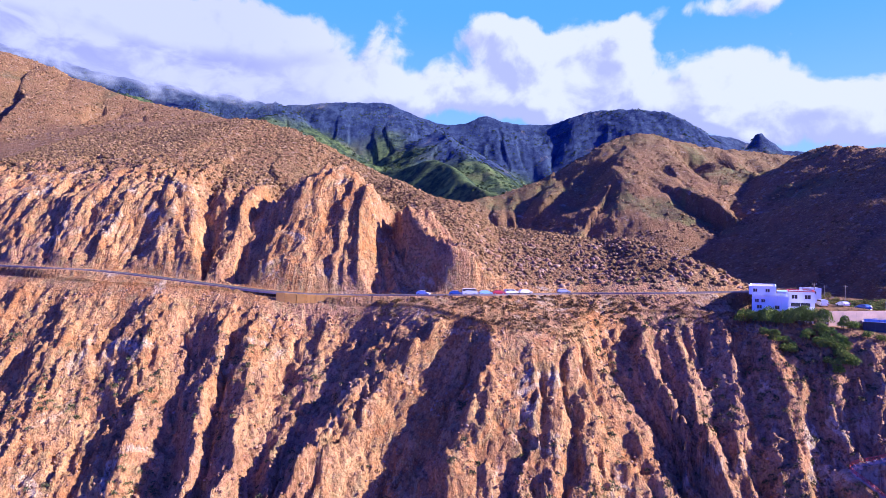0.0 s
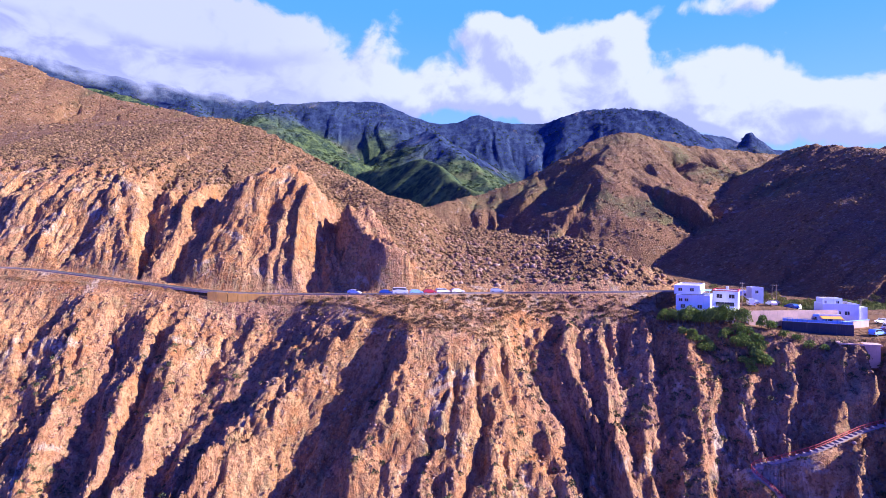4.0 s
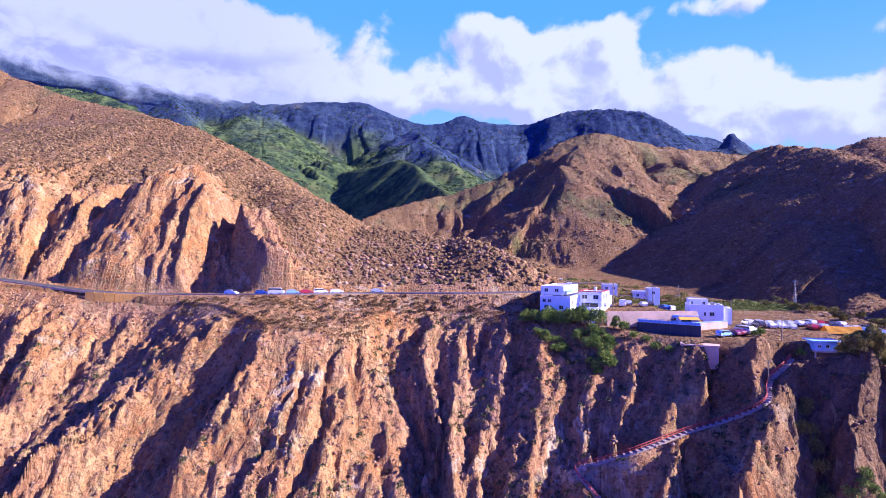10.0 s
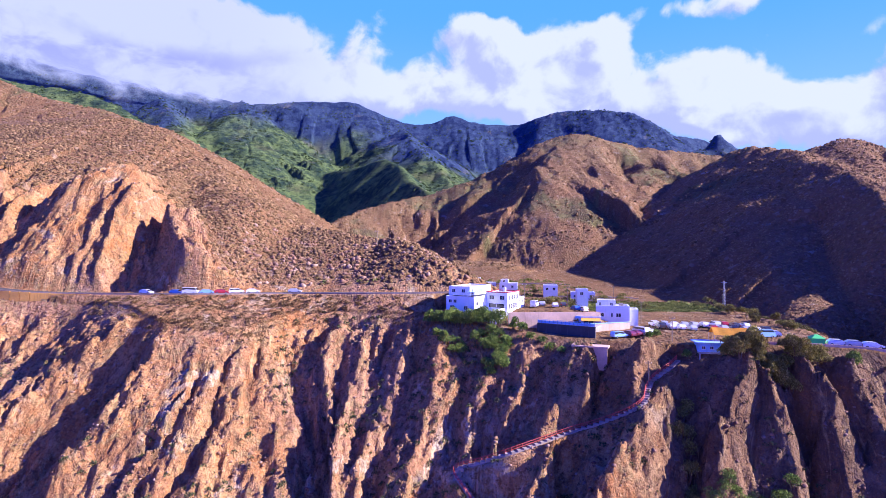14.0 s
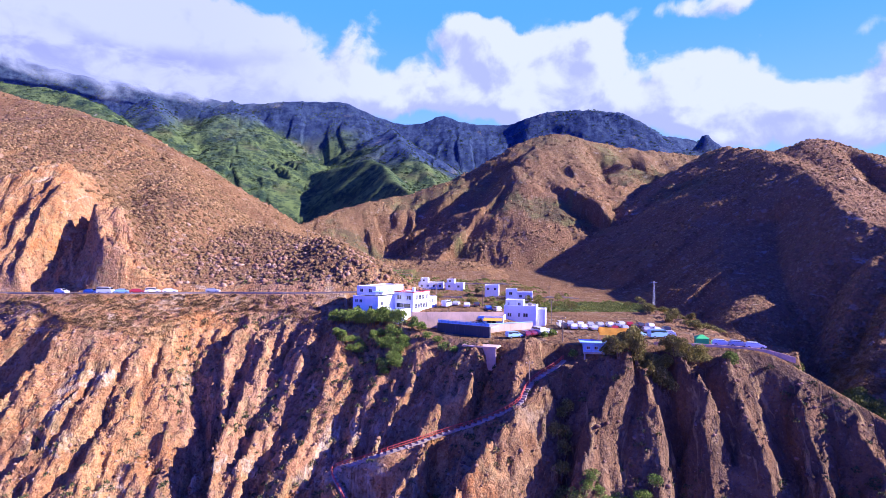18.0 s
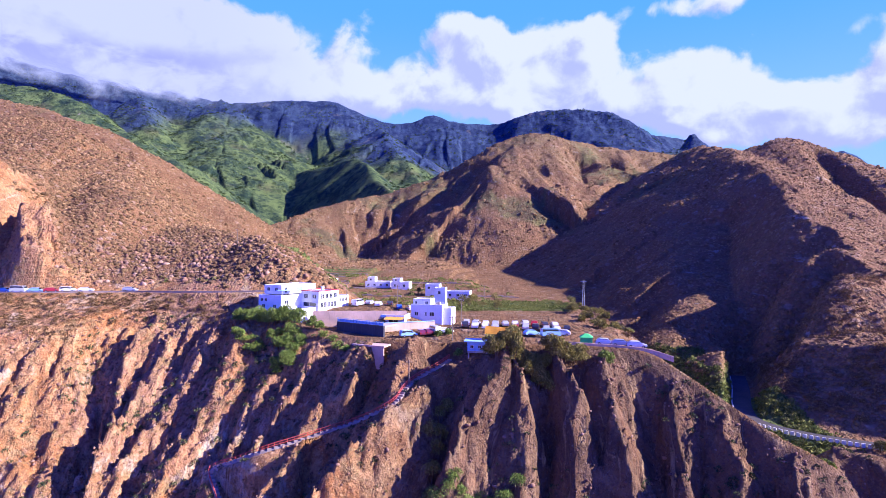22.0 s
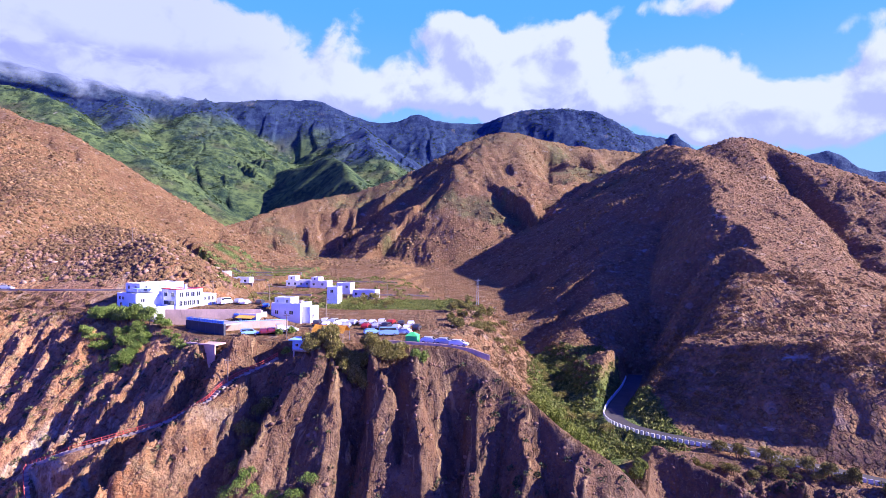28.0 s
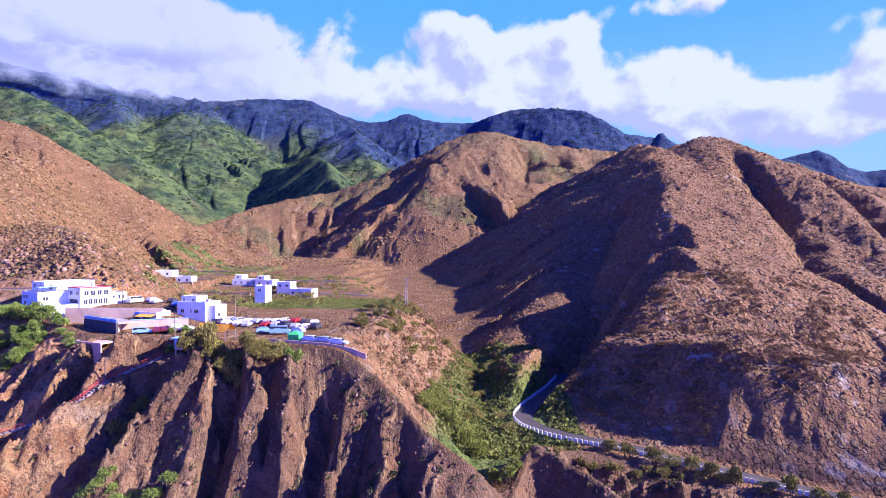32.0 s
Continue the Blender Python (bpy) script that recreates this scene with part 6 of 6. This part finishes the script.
spots = [(86 + i * 1.3 + _r.uniform(-0.4, 0.4), 152.2 - 0.42 * i + _r.uniform(-0.6, 0.4), _r.uniform(1.9, 2.5), _r.uniform(4.2, 5.4)) for i in range(11)]
spots += [(80.5 + i * 1.35 + _r.uniform(-0.5, 0.5), 154.0 - 0.5 * i + _r.uniform(-0.8, 0.5), _r.uniform(1.8, 2.6), _r.uniform(3.6, 5.0)) for i in range(12)]
spots += [(82 + i * 2.0 + _r.uniform(-1, 1), 147.4 - 0.25 * i + _r.uniform(-3.0, 0.6), _r.uniform(1.6, 2.6), _r.uniform(2.6, 4.0)) for i in range(12)]
spots += [(98 + _r.uniform(-3, 4), 141 + _r.uniform(-4, 3), _r.uniform(1.4, 2.6), _r.uniform(2.0, 3.4)) for i in range(20)]
thicket("bush", M_LEAF, "dense green bush on the cliff below the villa", "bushes below the villa", spots, 300, 0.2, 1000)
thicket("bush", M_LEAF, "leafy yellow-green bush beside the concrete shelter", "bushes by the shelter", [(110.5, 138.4, 1.9, 3.0), (112.6, 136.2, 1.6, 2.4), (109, 140.5, 1.5, 2.2), (106, 142, 1.6, 2.4)], 340)
# olive trees on the terrace edge
spots = [(146.5 + i * 1.75 + _r.uniform(-0.5, 0.5), 123.6 - 0.12 * i + _r.uniform(-0.5, 0.4), _r.uniform(2.3, 3.0), _r.uniform(2.8, 3.8)) for i in range(11)] + [(147 + i * 1.9 + _r.uniform(-0.5, 0.5), 122.4 + _r.uniform(-0.6, 0.6), _r.uniform(2.4, 3.2), _r.uniform(3.0, 4.2)) for i in range(10)]
thicket("tree", M_OLIVE, "olive-green tree leaning over the cliff edge", "trees on the terrace edge", spots, 360, 0.22, 1900)
spots = [(147.5 + i * 2.0 + _r.uniform(-0.6, 0.6), 121.0 + _r.uniform(-1.2, 0.5), _r.uniform(2.0, 2.8), _r.uniform(4.5, 6.5)) for i in range(8)]
thicket("tree", M_OLIVE, "olive-green tree hanging down the cliff below the terrace", "trees on the terrace edge", spots, 760, 0.22, 1900)
spots = [(175 + _r.uniform(0, 13), 152 + _r.uniform(0, 38), _r.uniform(1.4, 2.4), _r.uniform(1.8, 3.4)) for i in range(18)]
thicket("bush", M_OLIVE, "ochre bush on the top of the valley bank", "bushes on the bank", spots, 800, 0.22, 1100)
thicket("bush", M_LEAF, "dark green bush below the terrace wall", "bushes below the terrace", [(170, 118.6, 1.4, 3.2), (168.6, 117.4, 1.2, 2.6), (139.6, 128.6, 1.5, 2.4), (134.5, 139, 1.3, 2.0), (137, 141, 1.4, 2.2)], 380)
spots = [(136 - i * 0.35 + _r.uniform(-1.2, 1.2), 122.5 - i * 1.3 + _r.uniform(-1, 1), _r.uniform(1.6, 2.6), _r.uniform(3.0, 5.0)) for i in range(14)]
thicket("bush", M_OLIVE, "olive-green bush in the gully beside the path", "bushes beside the path", spots, 400)
spots = [(134.5 + i * 1.7 + _r.uniform(-0.8, 0.8), 106.8 + _r.uniform(-1.2, 0.8), _r.uniform(1.7, 2.5), _r.uniform(2.4, 3.4)) for i in range(10)]
thicket("bush", M_LEAF, "fresh green bush at the foot of the spur", "bushes at the cliff foot", spots, 420)
# reeds and shrubs along the valley bottom
spots = [(190 + _r.uniform(0, 30), 160 + _r.uniform(-14, 52), _r.uniform(1.6, 3.0), _r.uniform(1.8, 3.4)) for i in range(34)]
spots = [s for s in spots if abs(s[0] - (226 + 0.5 * max(0, s[1] - 172))) > 7]
thicket("bush", M_OLIVE, "yellow-green bush on the damp valley floor", "valley bushes", spots, 450, 0.2, 800)
spots = [(226 + i * 2.6 + _r.uniform(-1, 1), 129.5 - 0.25 * i * 1.1 + _r.uniform(-2.0, 0.6), _r.uniform(1.2, 2.2), _r.uniform(1.6, 2.8)) for i in range(15)]
thicket("bush", M_OLIVE, "ochre-green bush under the valley road", "roadside bushes", spots, 500, 0.18, 800)
spots = [(238 + i * 4.2 + _r.uniform(-1, 1), float(np.interp(238 + i * 4.2, VALLEY[28:, 0], VALLEY[28:, 1])) - 5.0 + _r.uniform(-1, 0.4), _r.uniform(1.8, 2.8), _r.uniform(2.6, 4.2)) for i in range(15)]
thicket("bush", M_OLIVE, "tall ochre-green bush under the valley road", "roadside bushes", spots, 860, 0.22, 1300)
spots = [(210.5, 117, 2.2, 3.6), (213, 115.5, 2.4, 4.0), (215, 118, 2.0, 3.4)] + [(195 + _r.uniform(0, 14), 132 + _r.uniform(0, 14), _r.uniform(2.4, 3.2), _r.uniform(4.0, 6.0)) for i in range(12)]
thicket("bush", M_REEDY, "tall yellow-green bush in the valley mouth", "valley bushes", spots, 900, 0.22, 1500)
# trees round the village
spots = [(178 + _r.uniform(0, 14), 185 + _r.uniform(-12, 30), _r.uniform(1.2, 2.4), _r.uniform(2.0, 3.6)) for i in range(14)] + [(100 + _r.uniform(0, 60), 175 + _r.uniform(0, 120), _r.uniform(1.2, 2.6), _r.uniform(1.8, 3.6)) for i in range(26)]
thicket("bush", M_OLIVE, "dusty olive-green bush between the houses", "village bushes", spots, 540)

# low reeds and grass that fill the damp valley floor and the fields
p = spread(4200, 182, 236, 132, 232, 31, lambda x, y, z, r: (rim_side(x, y) > 3) & (z < 22) & (np.hypot(x - 224, y - 158) > 6))
p = p[along(p[:, 0], p[:, 1], VALLEY)[0] > 3.6]
scatter("valley_reeds", sprays, p, np.random.RandomState(41).uniform(0.5, 1.2, len(p)), M_REED, "yellow-green reeds and grass on the valley floor", "reeds")
p = spread(2600, 130, 190, 192, 226, 32, lambda x, y, z, r: (z > 37) & (r.rand(len(x)) < 0.8))
scatter("field_grass", sprays, p, np.random.RandomState(42).uniform(0.25, 0.6, len(p)), M_REED, "low green crops on the terrace field", "grass")

# low growth between the houses and on the old fields
p = spread(5200, 40, 182, 172, 335, 35, lambda x, y, z, r: (z > 36.5) & (z < 50) & (rim_side(x, y) > 18) & (along(x, y, ROAD)[0] > 7) & (r.rand(len(x)) < 0.12 + 1.6 * fbm(x / 16, y / 9, 3, 15)) & ~((x > 95) & (x < 178) & (y < 192)))
scatter("village_scrub", sprays, p, np.random.RandomState(45).uniform(0.4, 1.2, len(p)), M_REED, "weeds and low shrubs on the old village fields", "scrub")


def field_wall(x0, y0, x1, y1):
    """A low dry-stone wall that steps with the ground."""
    n = max(2, int(math.hypot(x1 - x0, y1 - y0) / 2.2))
    w = thing("field_wall", x0, y0, 0, 0, "low rough dry-stone wall between old fields", "wall", "field walls")
    rr = random.Random(int(x0 * 7 + y0))
    rz = math.degrees(math.atan2(y1 - y0, x1 - x0))
    for i in range(n):
        f = (i + 0.5) / n
        x, y = x0 + (x1 - x0) * f, y0 + (y1 - y0) * f
        h = 0.35 + 0.4 * rr.random()
        ob = part("course", box(-1.15, 1.15, -0.3 - 0.1 * rr.random(), 0.3, -0.8, h, bevel=0.08), M_STONE, w)
        ob.matrix_local = pose(x - x0, y - y0, ground_at(x, y), 0, 0, rz + rr.uniform(-5, 5))


for ends in ((62, 232, 96, 226), (70, 250, 118, 243), (60, 272, 104, 270), (130, 246, 168, 244), (40, 300, 84, 302), (48, 336, 92, 330), (110, 300, 150, 296)):
    field_wall(*ends)
